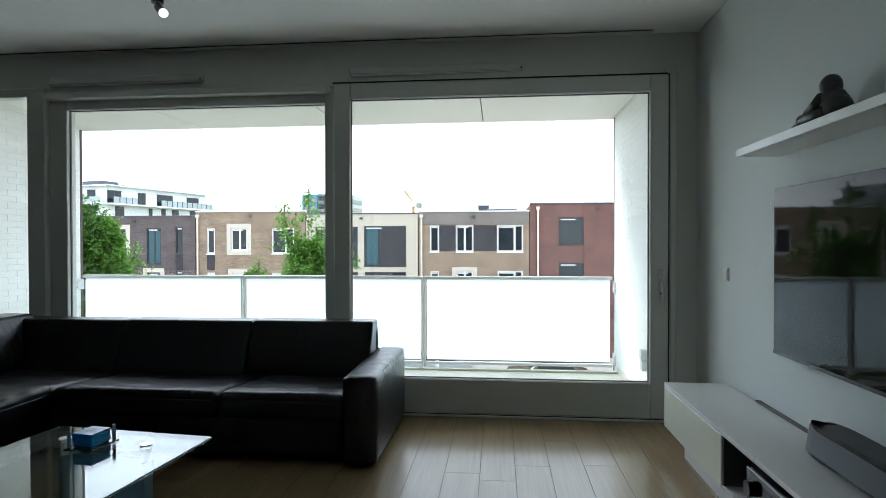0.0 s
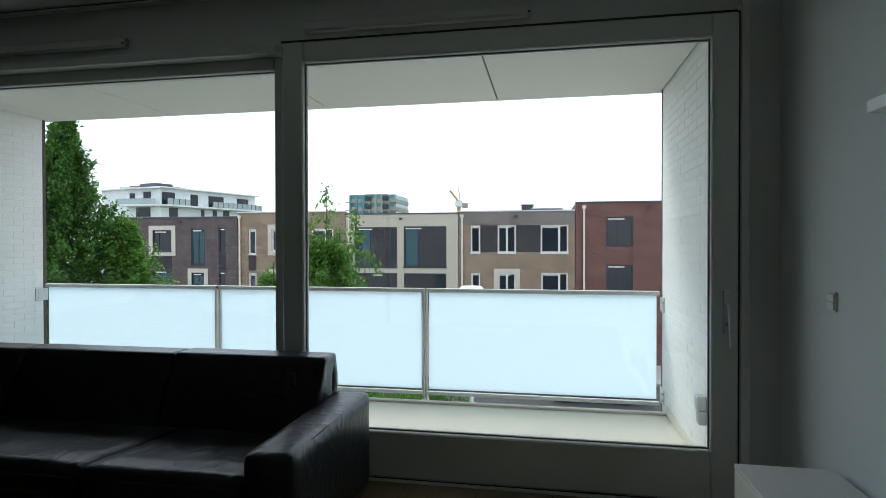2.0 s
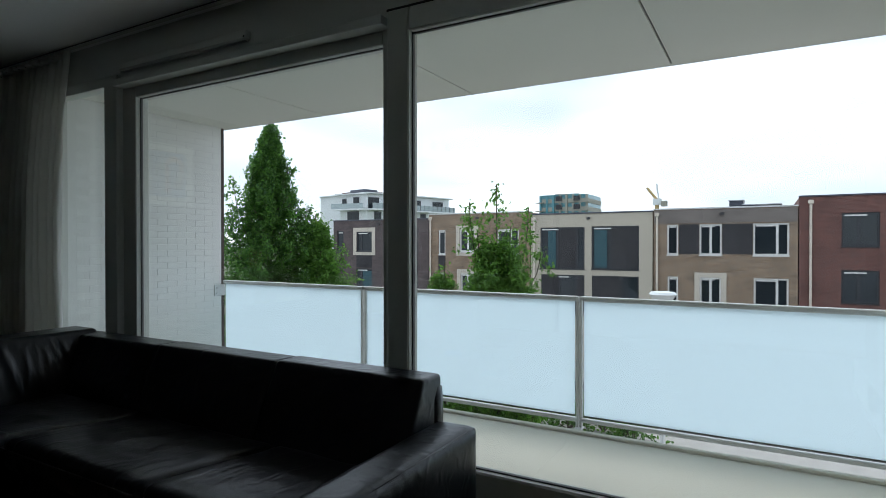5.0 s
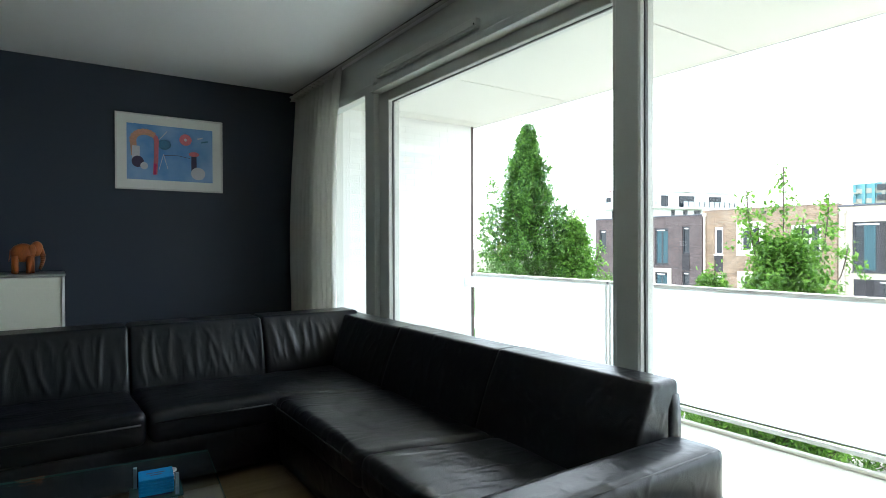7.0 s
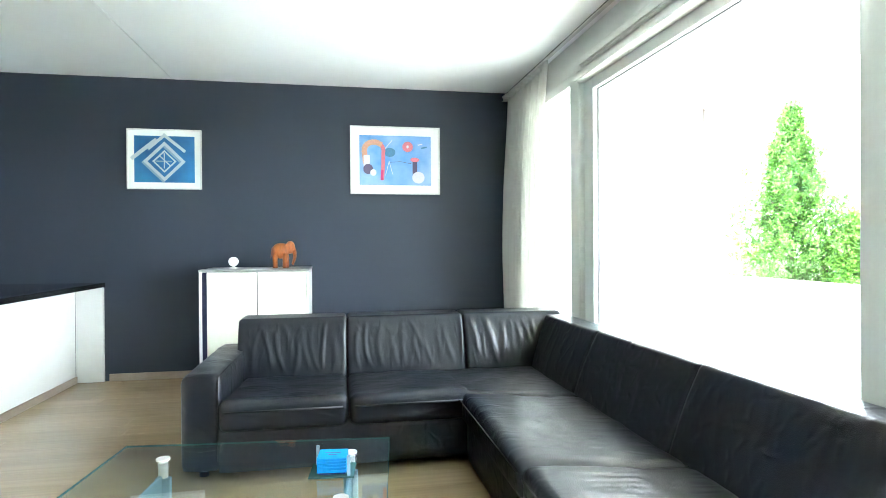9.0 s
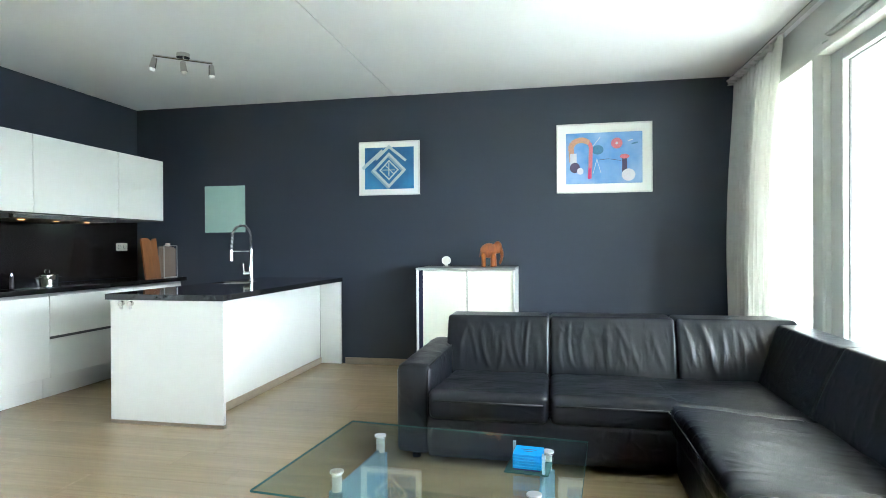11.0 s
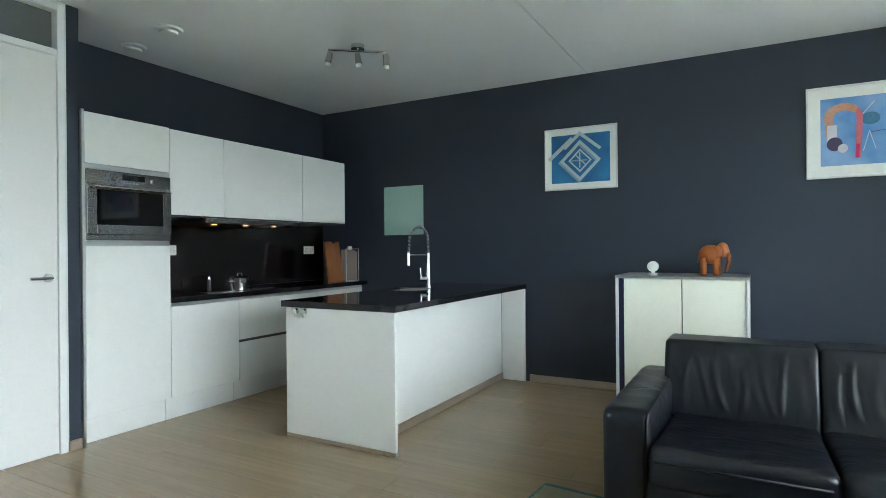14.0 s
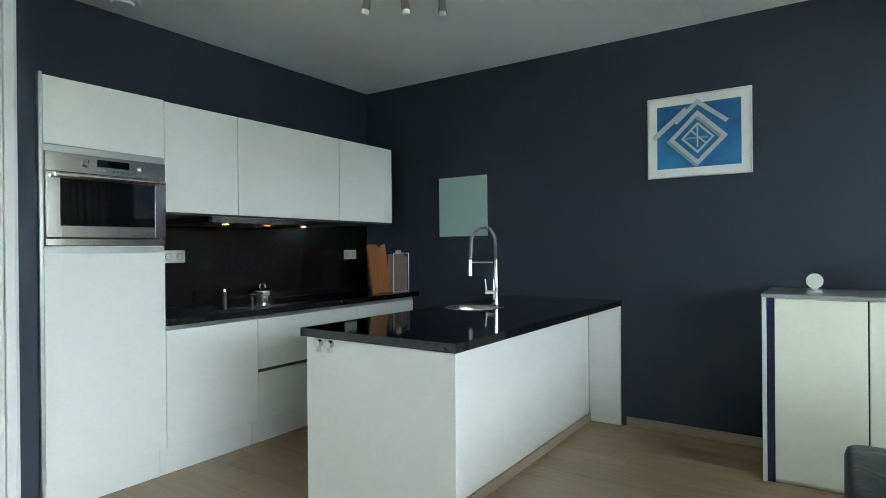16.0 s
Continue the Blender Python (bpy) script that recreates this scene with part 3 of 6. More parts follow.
for a, b in zip(cuts, cuts[1:]):
    part("panel", box(a + 0.006, b - 0.006, BY0 - 0.04, 5.90, BZC, BZC + 0.018, 0.002), M_PANEL, bc)
part("edge_trim", box(BX0 - 0.3, BX1 + 0.3, 5.902, 5.95, BZC + 0.001, BZC + 0.30, 0.003), M_PANEL, bc)
wall_e = solid("balcony_wall_east", box(BX1 + 0.004, BX1 + 0.25, BY0 - 0.02, 5.86, BZF - 0.25, BZC + 0.02), M_PAINTMORTAR, "white-painted brick side wall of the balcony", "wall", "structure")
wall_w = solid("balcony_wall_west", box(BX0 - 0.25, BX0 - 0.004, BY0 - 0.02, 5.86, BZF - 0.25, BZC + 0.02), M_PAINTMORTAR, "white-painted brick side wall of the balcony", "wall", "structure")
solid("facade_brick_east", box(BX1 + 0.001, BX1 + 4, 5.862, 5.895, -5.9, 6.0), M_DARKBRICK, "dark brown brick edge of the outer facade", "wall", "structure")
solid("facade_brick_west", box(BX0 - 4, BX0 - 0.001, 5.862, 5.895, -5.9, 6.0), M_DARKBRICK, "dark brown brick edge of the outer facade", "wall", "structure")
solid("facade_lower", box(BX0, BX1, 5.4, 5.64, -5.9, BZF - 0.252), M_DARKBRICK, "dark brown brick facade below the balcony", "wall", "structure")
solid("facade_upper", box(BX0 - 4, BX1 + 4, 4.3, 5.98, BZC + 0.302, 6.0), M_DARKBRICK, "dark brown brick facade above the balcony", "wall", "structure")

# balcony rail
RY, RZ0, RZ1 = 5.885, -0.022, 0.915
br = thing("balcony_rail", ((BX0 + BX1) / 2, RY, RZ0), "galvanised balcony rail with frosted pale blue glass panels", "railing")
posts = [BX0 + 0.004, -1.605, 0.395, BX1 - 0.004]
for a, b in zip(posts, posts[1:]):
    part("top_bar", box(a + 0.012, b - 0.012, RY - 0.026, RY + 0.026, RZ1 - 0.035, RZ1, 0.004), M_GALV, br)
    part("bottom_bar", box(a + 0.012, b - 0.012, RY - 0.02, RY + 0.02, RZ0, RZ0 + 0.028, 0.004), M_GALV, br)
    part("glass_panel", box(a + 0.034, b - 0.034, RY - 0.006, RY + 0.006, RZ0 + 0.05, RZ1 - 0.032, 0.002), M_RAILGLASS, br)
    part("rubber_seal", box(a + 0.034, b - 0.034, RY - 0.008, RY + 0.008, RZ0 + 0.041, RZ0 + 0.049), M_GLAZE, br)
for p in posts[1:3]:
    for d in (-0.021, 0.021) if p < 0 else (-0.014, 0.014):
        part("post", box(p + d - 0.009, p + d + 0.009, RY - 0.02, RY + 0.02, -0.06, RZ1 - 0.003, 0.003), M_GALV, br)
    part("foot", box(p - 0.03, p + 0.03, RY - 0.26, RY + 0.03, -0.075, -0.062, 0.003), M_GALV, br)
for x, s in ((BX0, 1), (BX1, -1)):
    for z in (0.80, 0.06):
        bk = part("wall_bracket", box(x + s * 0.002 - 0.004, x + s * 0.002 + 0.004, RY - 0.12, RY + 0.02, z - 0.05, z + 0.07, 0.002), M_GALV, br)
        for dz in (-0.02, 0.035):
            part("bolt", tube((x + s * 0.006, RY - 0.09, z + dz), (x + s * 0.016, RY - 0.09, z + dz), 0.009, n=6), M_GALV, bk)
sb = thing("wall_socket", (BX1 - 0.03, 4.56, 0.24), "grey outdoor double socket on the white balcony wall", "socket")
part("body", box(BX1 - 0.045, BX1 - 0.001, 4.52, 4.595, 0.24, 0.32, 0.006), M_ALU, sb)
part("lid", box(BX1 - 0.055, BX1 - 0.003, 4.522, 4.593, 0.325, 0.41, 0.006), M_ALU, sb)

# ---- sofa ----
def creases(seed, u0, u1, count):
    """Where the hanging creases of one cushion run: place, slant, bow, width, height range and depth of each."""
    rng = random.Random(seed)
    out = []
    for k in range(count):
        out.append((u0 + (u1 - u0) * (k + rng.uniform(0.1, 0.9)) / count, rng.uniform(-0.10, 0.06), rng.uniform(-0.05, 0.05), rng.uniform(0.010, 0.022),
                    rng.uniform(-0.1, 0.35), rng.uniform(0.75, 1.15), rng.uniform(0.35, 1.0)))
    return out


def folds(p, along, depth_axis, sign, z0, z1, seed, deep, lines):
    """Soft hanging creases in a leather cushion face."""
    u, f = p[along], max(0.0, min(1.0, (p.z - z0) / (z1 - z0)))
    h = 0.0
    for c, slant, bow, w, lo, hi, amp in lines:
        mid = c + slant * (f - 0.5) + bow * math.sin(math.pi * f)
        end = max(0.0, min(1.0, (f - lo) * 4)) * max(0.0, min(1.0, (hi - f) * 4))
        h += amp * end * math.exp(-((u - mid) / w) ** 2)
    h += 0.35 * noise.noise((u * 7, f * 2.2, seed))
    p[depth_axis] -= sign * deep * h * min(1.0, 6 * min(f, 1.02 - f) + 0.1)
    return p


def seat_shape(seed, top, ax):
    def go(p):
        k = noise.noise((p.x * 5 + seed, p.y * 5, seed)) * 0.6 + noise.noise((p.x * 16, p.y * 16 + seed, seed)) * 0.4
        if p.z > top - 0.06:
            r = 1 - abs(noise.noise((p.x * 3.2 + seed, p.y * 5.5 + 1.5 * p.x, seed + 9))) * 2.4
            back = max((p.y - 2.97) / 0.65, (-1.47 - p.x) / 0.80) if ax == 0 else (-1.47 - p.x) / 0.80
            p.z += 0.006 * k + 0.006 * max(0.0, r) - 0.062 * max(0.0, min(1.0, back))
        return p
    return go


sofa = thing("corner_sofa", (-1.0, 3.3, 0.0), "large black leather corner sofa with creased cushions", "sofa")
ST, BT = 0.42, 0.715
# window side
part("base", pillow(-1.47, 0.33, 2.99, 3.90, 0.045, 0.30, 0.02, 0.08), M_LEATHER, sofa, smooth=True)
def lean_y(seed, u0, u1):
    lines = creases(seed, u0, u1, 5)
    def go(p):
        f = max(0.0, (p.z - 0.30) / (BT - 0.30))
        front = max(0.0, min(1.0, (3.945 - p.y) / 0.245))
        if front > 0.9:
            p = folds(p, 0, 1, 1, 0.36, BT, seed, 0.004, lines)
        p.y += front * (0.170 * f - 0.085 - 0.012 * math.sin(math.pi * min(1, f)))
        return p
    return go
for i, (a, b) in enumerate(((-0.560, 0.315), (-1.516, -0.564), (-2.46, -1.520))):
    c = part("back_cushion", pillow(a, b, 3.70, 3.945, 0.27, BT - 0.004 * i, 0.020, 0.014, lean_y(3.1 + i * 7, a, b)), M_LEATHER, sofa, smooth=True)
    part("piping", pipe([(a + 0.02, 3.800, BT - 0.009 - 0.004 * i), (b - 0.02, 3.800, BT - 0.009 - 0.004 * i)], 0.004, 8), M_SEAM, c, smooth=True)
for i, (a, b) in enumerate(((-0.41, 0.325), (-1.44, -0.415), (-2.30, -1.445))):
    c = part("seat_cushion", pillow(a, b, 2.955, 3.66, 0.26, ST, 0.045, 0.022, seat_shape(1.7 + i * 5, ST, 0)), M_LEATHER_SEAT, sofa, smooth=True)
    part("piping", pipe([(max(a, -1.40) + 0.03, 2.955, ST - 0.05), (b - 0.03, 2.955, ST - 0.05)], 0.005, 8), M_SEAM, c, smooth=True)
arm = part("armrest", pillow(0.325, 0.525, 2.93, 3.90, 0.04, 0.525, 0.03, 0.04, lambda p: p + Vector((0, 0, 0.004 * noise.noise(p * 9)))), M_LEATHER, sofa, smooth=True)
part("piping", pipe([(0.512, 2.96, 0.514), (0.512, 3.87, 0.514)], 0.005, 8), M_SEAM, arm, smooth=True)
part("back_frame", pillow(-2.66, 0.325, 3.87, 3.965, 0.05, 0.67, 0.03, 0.08), M_LEATHER, sofa, smooth=True)
# wall side
part("base", pillow(-2.60, -1.49, 1.69, 3.6, 0.045, 0.30, 0.02, 0.08), M_LEATHER, sofa, smooth=True)
def lean_x(seed, u0, u1):
    lines = creases(seed, u0, u1, 12)
    def go(p):
        f = max(0.0, (p.z - 0.30) / (BT - 0.30))
        front = max(0.0, min(1.0, (p.x + 2.60) / 0.31))
        if front > 0.9:
            p = folds(p, 1, 0, -1, 0.36, BT, seed, 0.0075, lines)
        p.x += front * (0.06 - 0.12 * f + 0.02 * math.sin(math.pi * min(1, f)))
        return p
    return go
for i, (a, b) in enumerate(((1.655, 2.358), (2.362, 3.166), (3.170, 3.90))):
    c = part("back_cushion", pillow(-2.60, -2.29, a, b, 0.27, BT + 0.020, 0.026, 0.0095, lean_x(11.3 + i * 4, a, b)), M_LEATHER_BACK, sofa, smooth=True)
    part("piping", pipe([(-2.375, a + 0.03, BT + 0.016), (-2.375, b - 0.03, BT + 0.016)], 0.003, 8), M_SEAM, c, smooth=True)
for i, (a, b) in enumerate(((1.70, 2.356), (2.361, 3.03))):
    c = part("seat_cushion", pillow(-2.36, -1.455, a, b, 0.26, ST + 0.005, 0.045, 0.022, seat_shape(6.2 + i * 3, ST, 1)), M_LEATHER_SEAT, sofa, smooth=True)
    part("piping", pipe([(-1.455, a + 0.03, ST - 0.05), (-1.455, b - 0.03, ST - 0.05)], 0.005, 8), M_SEAM, c, smooth=True)
arm = part("armrest", pillow(-2.58, -1.53, 1.50, 1.70, 0.04, 0.545, 0.035, 0.04, lambda p: p + Vector((0, 0, 0.006 * noise.noise(p * 11)))), M_LEATHER, sofa, smooth=True)
part("piping", pipe([(-2.5, 1.688, 0.534), (-1.56, 1.688, 0.534), (-1.534, 1.688, 0.51), (-1.534, 1.688, 0.1)], 0.005, 8), M_SEAM, arm, smooth=True)
part("back_frame", pillow(-2.67, -2.56, 1.70, 3.90, 0.05, 0.68, 0.03, 0.08), M_LEATHER, sofa, smooth=True)
for x, y in ((-2.5, 1.6), (-1.62, 1.6), (0.42, 3.02), (0.42, 3.82), (-1.55, 3.05), (-2.5, 3.8)):
    part("foot", tube((x, y, 0.0), (x, y, 0.05), 0.025), M_BLACK, sofa)

# ---- coffee table ----
TX0, TX1, TY0, TY1, TZ = -1.075, -0.225, 1.345, 2.495, 0.345
ct = thing("coffee_table", ((TX0 + TX1) / 2, (TY0 + TY1) / 2, 0.0), "low glass coffee table with chrome posts and blue glass legs", "coffee table")
top = part("tabletop", box(TX0, TX1, TY0, TY1, TZ - 0.012, TZ), M_TABLEGLASS, ct, "clear green-tinted glass top")
rim = box(TX0 - 0.001, TX0 + 0.0015, TY0, TY1, TZ - 0.010, TZ - 0.003)
for c in ((TX1 - 0.0015, TX1 + 0.001, TY0, TY1), (TX0, TX1, TY0 - 0.001, TY0 + 0.0015), (TX0, TX1, TY1 - 0.0015, TY1 + 0.001)):
    box(*c, TZ - 0.010, TZ - 0.003, 0, rim)
part("edge", rim, M_GLASSEDGE, top, "dark green polished edge")
for y in (1.575, 2.335):
    part("leg_panel", box(-0.86, -0.465, y - 0.006, y + 0.006, 0.0, TZ - 0.055, 0.003), M_BLUEGLASS, ct, "blue-grey frosted glass leg panel")
    for x in (-0.885, -0.45):
        post = part("post", tube((x, y, TZ - 0.072), (x, y, TZ - 0.013), 0.019, n=20), M_SATIN, ct, "satin chrome post", smooth=False)
        part("cap", tube((x, y, TZ + 0.0005), (x, y, TZ + 0.006), 0.027, n=24), M_SATIN, post, "round satin chrome cap")
        part("leg", box(x - 0.012, x + 0.012, y - 0.03, y + 0.03, 0.0, TZ - 0.073, 0.003), M_BLUEGLASS, ct)
part("shelf", box(-0.96, -0.40, 1.47, 2.37, 0.075, 0.083), M_TABLEGLASS, ct, "clear lower glass shelf")
ct.rotation_euler.z = radians(-5.5)

QX, QY = -0.655, 2.285
co = thing("coaster_holder", (QX, QY, TZ), "stack of bright blue coasters in a small acrylic holder", "coasters")
part("tray", box(QX - 0.07, QX + 0.07, QY - 0.085, QY + 0.085, TZ + 0.001, TZ + 0.007, 0.001), M_GLASSEDGE, co, "green glass tray")
for i in range(5):
    part("coaster", box(QX - 0.05, QX + 0.05, QY - 0.055, QY + 0.055, TZ + 0.014 + 0.0115 * i, TZ + 0.0235 + 0.0115 * i, 0.001), M_COASTER, co)
part("base_block", box(QX - 0.045, QX + 0.045, QY - 0.05, QY + 0.05, TZ + 0.0072, TZ + 0.0138), M_INK, co)
for x, y in ((QX - 0.06, QY - 0.065), (QX + 0.06, QY + 0.065)):
    part("upright", box(x - 0.006, x + 0.006, y - 0.006, y + 0.006, TZ + 0.0072, TZ + 0.082, 0.001), M_BLUEGLASS, co, "clear upright")
for i, w in enumerate((0.06, 0.035)):
    part("printed_bar", box(QX - 0.012 + 0.02 * i, QX - 0.006 + 0.02 * i, QY - w / 2, QY + w / 2, TZ + 0.0701, TZ + 0.0707), M_INK, co)
co.rotation_euler.z = radians(-5.5)

# ---- white cabinet ----
CX, CY0, CY1, CZ = -3.495, 1.150, 2.051, 1.022
cb = thing("sideboard_cabinet", (-3.77, 1.63, 0.0), "tall white two-door cabinet with a dark navy slot at one side", "cabinet")
part("body", box(-4.03, CX - 0.022, CY0 + 0.02, CY1 - 0.02, 0.0, CZ - 0.022, 0.002), M_WHITE_MATT, cb)
part("side_panel", box(-4.03, CX + 0.012, CY0, CY0 + 0.02, 0.0, CZ - 0.02, 0.002), M_WHITE_MATT, cb)
part("side_panel", box(-4.03, CX + 0.012, CY1 - 0.02, CY1, 0.0, CZ - 0.02, 0.002), M_WHITE_MATT, cb)
# navy strip puts the dark of the gap beside the doors into colour
part("side_slot_dark", box(CX - 0.02, CX - 0.004, CY0 + 0.021, CY0 + 0.058, 0.0, CZ - 0.023), M_NAVY, cb, "navy strip drawn for the dark gap beside the doors")
part("top", box(-4.035, CX + 0.015, CY0 - 0.004, CY1 + 0.004, CZ - 0.019, CZ, 0.003), M_ALU, cb, "grey top panel")
for a, b in ((CY0 + 0.060, 1.6145), (1.6215, CY1 - 0.022)):
    part("door", box(CX - 0.019, CX, a, b, 0.02, CZ - 0.026, 0.002), M_CREAM, cb, "cream door")

# black strip draws the shade in the slit between the doors
part("door_gap_shade", box(CX - 0.0205, CX - 0.012, 1.612, 1.624, 0.02, CZ - 0.026), M_BLACK, cb)
cm = thing("smart_camera", (-3.72, 1.388, CZ), "small round white device on a low stand", "camera")
part("head", tube((-3.735, 1.388, CZ + 0.062), (-3.70, 1.388, CZ + 0.062), 0.041, n=28), M_WHITE_MATT, cm)
part("face", tube((-3.700, 1.388, CZ + 0.062), (-3.697, 1.388, CZ + 0.062), 0.034, n=28), M_SOCKET, cm)
part("stand", tube((-3.72, 1.388, CZ), (-3.72, 1.388, CZ + 0.012), 0.04, 0.03, n=24), M_WHITE_MATT, cm)
part("neck", tube((-3.72, 1.388, CZ + 0.012), (-3.72, 1.388, CZ + 0.03), 0.014), M_WHITE_MATT, cm)


def elephant(x, y, z, s):
    """Standing elephant in profile along y, head towards +y."""
    bm = ball((x, y - 0.01 * s, z + 0.62 * s), 0.3 * s, (0.78, 1.35, 0.95), None, 24, 16)
    ball((x, y + 0.40 * s, z + 0.74 * s), 0.21 * s, (0.85, 1.0, 1.1), bm, 20, 14)
    for dx, dy, lean in ((-0.13, -0.27, -0.03), (0.13, -0.27, 0.05), (-0.13, 0.20, 0.05), (0.13, 0.20, -0.04)):
        tube((x + dx * s, y + (dy + lean) * s, z), (x + dx * s, y + dy * s, z + 0.52 * s), 0.088 * s, 0.125 * s, 14, bm)
    trunk = [(x, y + (0.50 + 0.10 * math.sin(k * 0.32)) * s, z + (0.74 - 0.062 * k) * s) for k in range(11)]
    for k, (a, b) in enumerate(zip(trunk, trunk[1:])):
        tube(a, b, (0.11 - 0.006 * k) * s, (0.104 - 0.006 * k) * s, 12, bm)
    for sx in (-1, 1):
        ball((x + sx * 0.175 * s, y + 0.27 * s, z + 0.70 * s), 0.17 * s, (0.16, 0.75, 1.05), bm, 14, 10)
        tube((x + sx * 0.08 * s, y + 0.54 * s, z + 0.60 * s), (x + sx * 0.09 * s, y + 0.70 * s, z + 0.56 * s), 0.022 * s, 0.008 * s, 8, bm)
    tube((x, y - 0.40 * s, z + 0.72 * s), (x, y - 0.45 * s, z + 0.36 * s), 0.022 * s, 0.014 * s, 8, bm)
    for v in bm.verts:
        v.co.z = z + (v.co.z - z) * 1.22
        v.co.y = y + (v.co.y - y) * 0.97
    return bm


solid("elephant_figurine", elephant(-3.72, 1.797, CZ, 0.205), M_WOODRED, "carved orange-brown wooden elephant standing on the cabinet", "figurine", smooth=True)

# ---- pictures ----
def picture(y0, y1, z0, z1, rim, mat_w, label):
    x = XL + 0.002
    ob = thing("framed_picture", (x, (y0 + y1) / 2, z0), label, "picture", "pictures on the dark wall")
    bm = box(x, x + 0.022, y0, y0 + rim, z0, z1, 0.002)
    box(x, x + 0.022, y1 - rim, y1, z0, z1, 0.002, bm)
    box(x, x + 0.022, y0 + rim, y1 - rim, z0, z0 + rim, 0.002, bm)
    box(x, x + 0.022, y0 + rim, y1 - rim, z1 - rim, z1, 0.002, bm)
    part("frame", bm, M_SILVERWHITE, ob, "thin pale frame")
    part("mount", box(x, x + 0.010, y0 + rim, y1 - rim, z0 + rim, z1 - rim), M_MAT, ob, "white mount")
    return ob, x + 0.0105, y0 + rim + mat_w, y1 - rim - mat_w, z0 + rim + mat_w, z1 - rim - mat_w


M_SILVERWHITE = surface("pale_silver_frame", (0.72, 0.71, 0.67), 0.35, 0.05, 6)
def art(name, a, b, scale):
    m = surface(name, a, 0.6, 0.1, scale, 0.0, scale * 2.7)
    ramp = [n for n in m.node_tree.nodes if n.type == "VALTORGB"][0]
    ramp.color_ramp.elements[0].color, ramp.color_ramp.elements[1].color = (*a, 1), (*b, 1)
    ramp.color_ramp.elements[0].position, ramp.color_ramp.elements[1].position = 0.38, 0.62
    return m
M_ART1 = art("blue_art_print", (0.012, 0.10, 0.27), (0.04, 0.25, 0.50), 1.3)
M_ART2 = art("lilac_blue_art_print", (0.09, 0.27, 0.60), (0.30, 0.46, 0.70), 1.6)
M_AW = surface("pale_grey_print", (0.50, 0.56, 0.58), 0.6, 0.1)
M_AG = surface("mid_grey_print", (0.24, 0.36, 0.44), 0.6, 0.1)
M_AC = surface("coral_print", (0.66, 0.17, 0.20), 0.6, 0.15)
M_AT = surface("teal_print", (0.05, 0.17, 0.30), 0.6, 0.25, 12)
M_AO = surface("salmon_print", (0.60, 0.31, 0.20), 0.6, 0.2)
M_AR = surface("crimson_print", (0.65, 0.03, 0.16), 0.6, 0.1)
M_AD = surface("dark_print", (0.07, 0.05, 0.11), 0.6, 0.1)
M_AP = surface("lilac_print", (0.62, 0.60, 0.64), 0.6, 0.1)


def strip(x, pts, w):
    """A flat printed bar through points (y, z)."""
    bm = bmesh.new()
    x0 = x
    for i, ((ya, za), (yb, zb)) in enumerate(zip(pts, pts[1:])):
        x = x0 + 0.0009 * (i % 4)
        d = Vector((0, yb - ya, zb - za))
        n = Vector((0, -d.z, d.y)).normalized() * w / 2
        e = d.normalized() * w / 2
        a, b = Vector((x, ya, za)) - e, Vector((x, yb, zb)) + e
        bm.faces.new([bm.verts.new(c) for c in (a - n, b - n, b + n, a + n)])
    bm.normal_update()
    bmesh.ops.solidify(bm, geom=bm.faces[:], thickness=0.0007)
    return bm


def disc(x, y, z, ry, rz, n=24):
    bm = bmesh.new()
    bm.faces.new([bm.verts.new((x, y + ry * math.cos(2 * math.pi * k / n), z + rz * math.sin(2 * math.pi * k / n))) for k in range(n)])
    bm.normal_update()
    bmesh.ops.solidify(bm, geom=bm.faces[:], thickness=0.0007)
    return bm


P1, px, ya, yb, za, zb = picture(0.411, 1.056, 1.751, 2.303, 0.012, 0.05, "framed blue print with interlocking pale geometric bars")
sheet1 = part("print", box(px - 0.0004, px, ya, yb, za, zb), M_ART1, P1, "blue print with grey-white bars")
cy, cz, h = (ya + yb) / 2, (za + zb) / 2 - 0.02, zb - za
def ring(r, w, m, dy=0, dz=0, lift=0.0030):
    part("printed_bar", strip(px + lift, [(cy + dy - r, cz + dz), (cy + dy, cz + dz + r), (cy + dy + r, cz + dz), (cy + dy, cz + dz - r), (cy + dy - r, cz + dz)], w), m, sheet1)
ring(0.165, 0.030, M_AG, -0.012, -0.012, 0.0015)
ring(0.165, 0.026, M_AW, 0, 0, 0.0055)
ring(0.095, 0.014, M_AW, 0, 0, 0.0060)
part("printed_bar", strip(px + 0.0080, [(cy - 0.27, cz + 0.03), (cy - 0.08, cz + 0.19)], 0.034), M_AW, sheet1)
part("printed_bar", strip(px + 0.0089, [(cy - 0.13, cz + 0.12), (cy + 0.0, cz + 0.24), (cy + 0.17, cz + 0.10)], 0.028), M_AW, sheet1)
part("printed_bar", strip(px + 0.0099, [(cy - 0.07, cz + 0.0), (cy + 0.06, cz + 0.0)], 0.012), M_AG, sheet1)
part("printed_bar", strip(px + 0.0108, [(cy - 0.0, cz - 0.06), (cy + 0.0, cz + 0.07)], 0.010), M_AW, sheet1)
part("printed_bar", strip(px + 0.0118, [(cy + 0.05, cz - 0.04), (cy - 0.04, cz + 0.05)], 0.010), M_AW, sheet1)

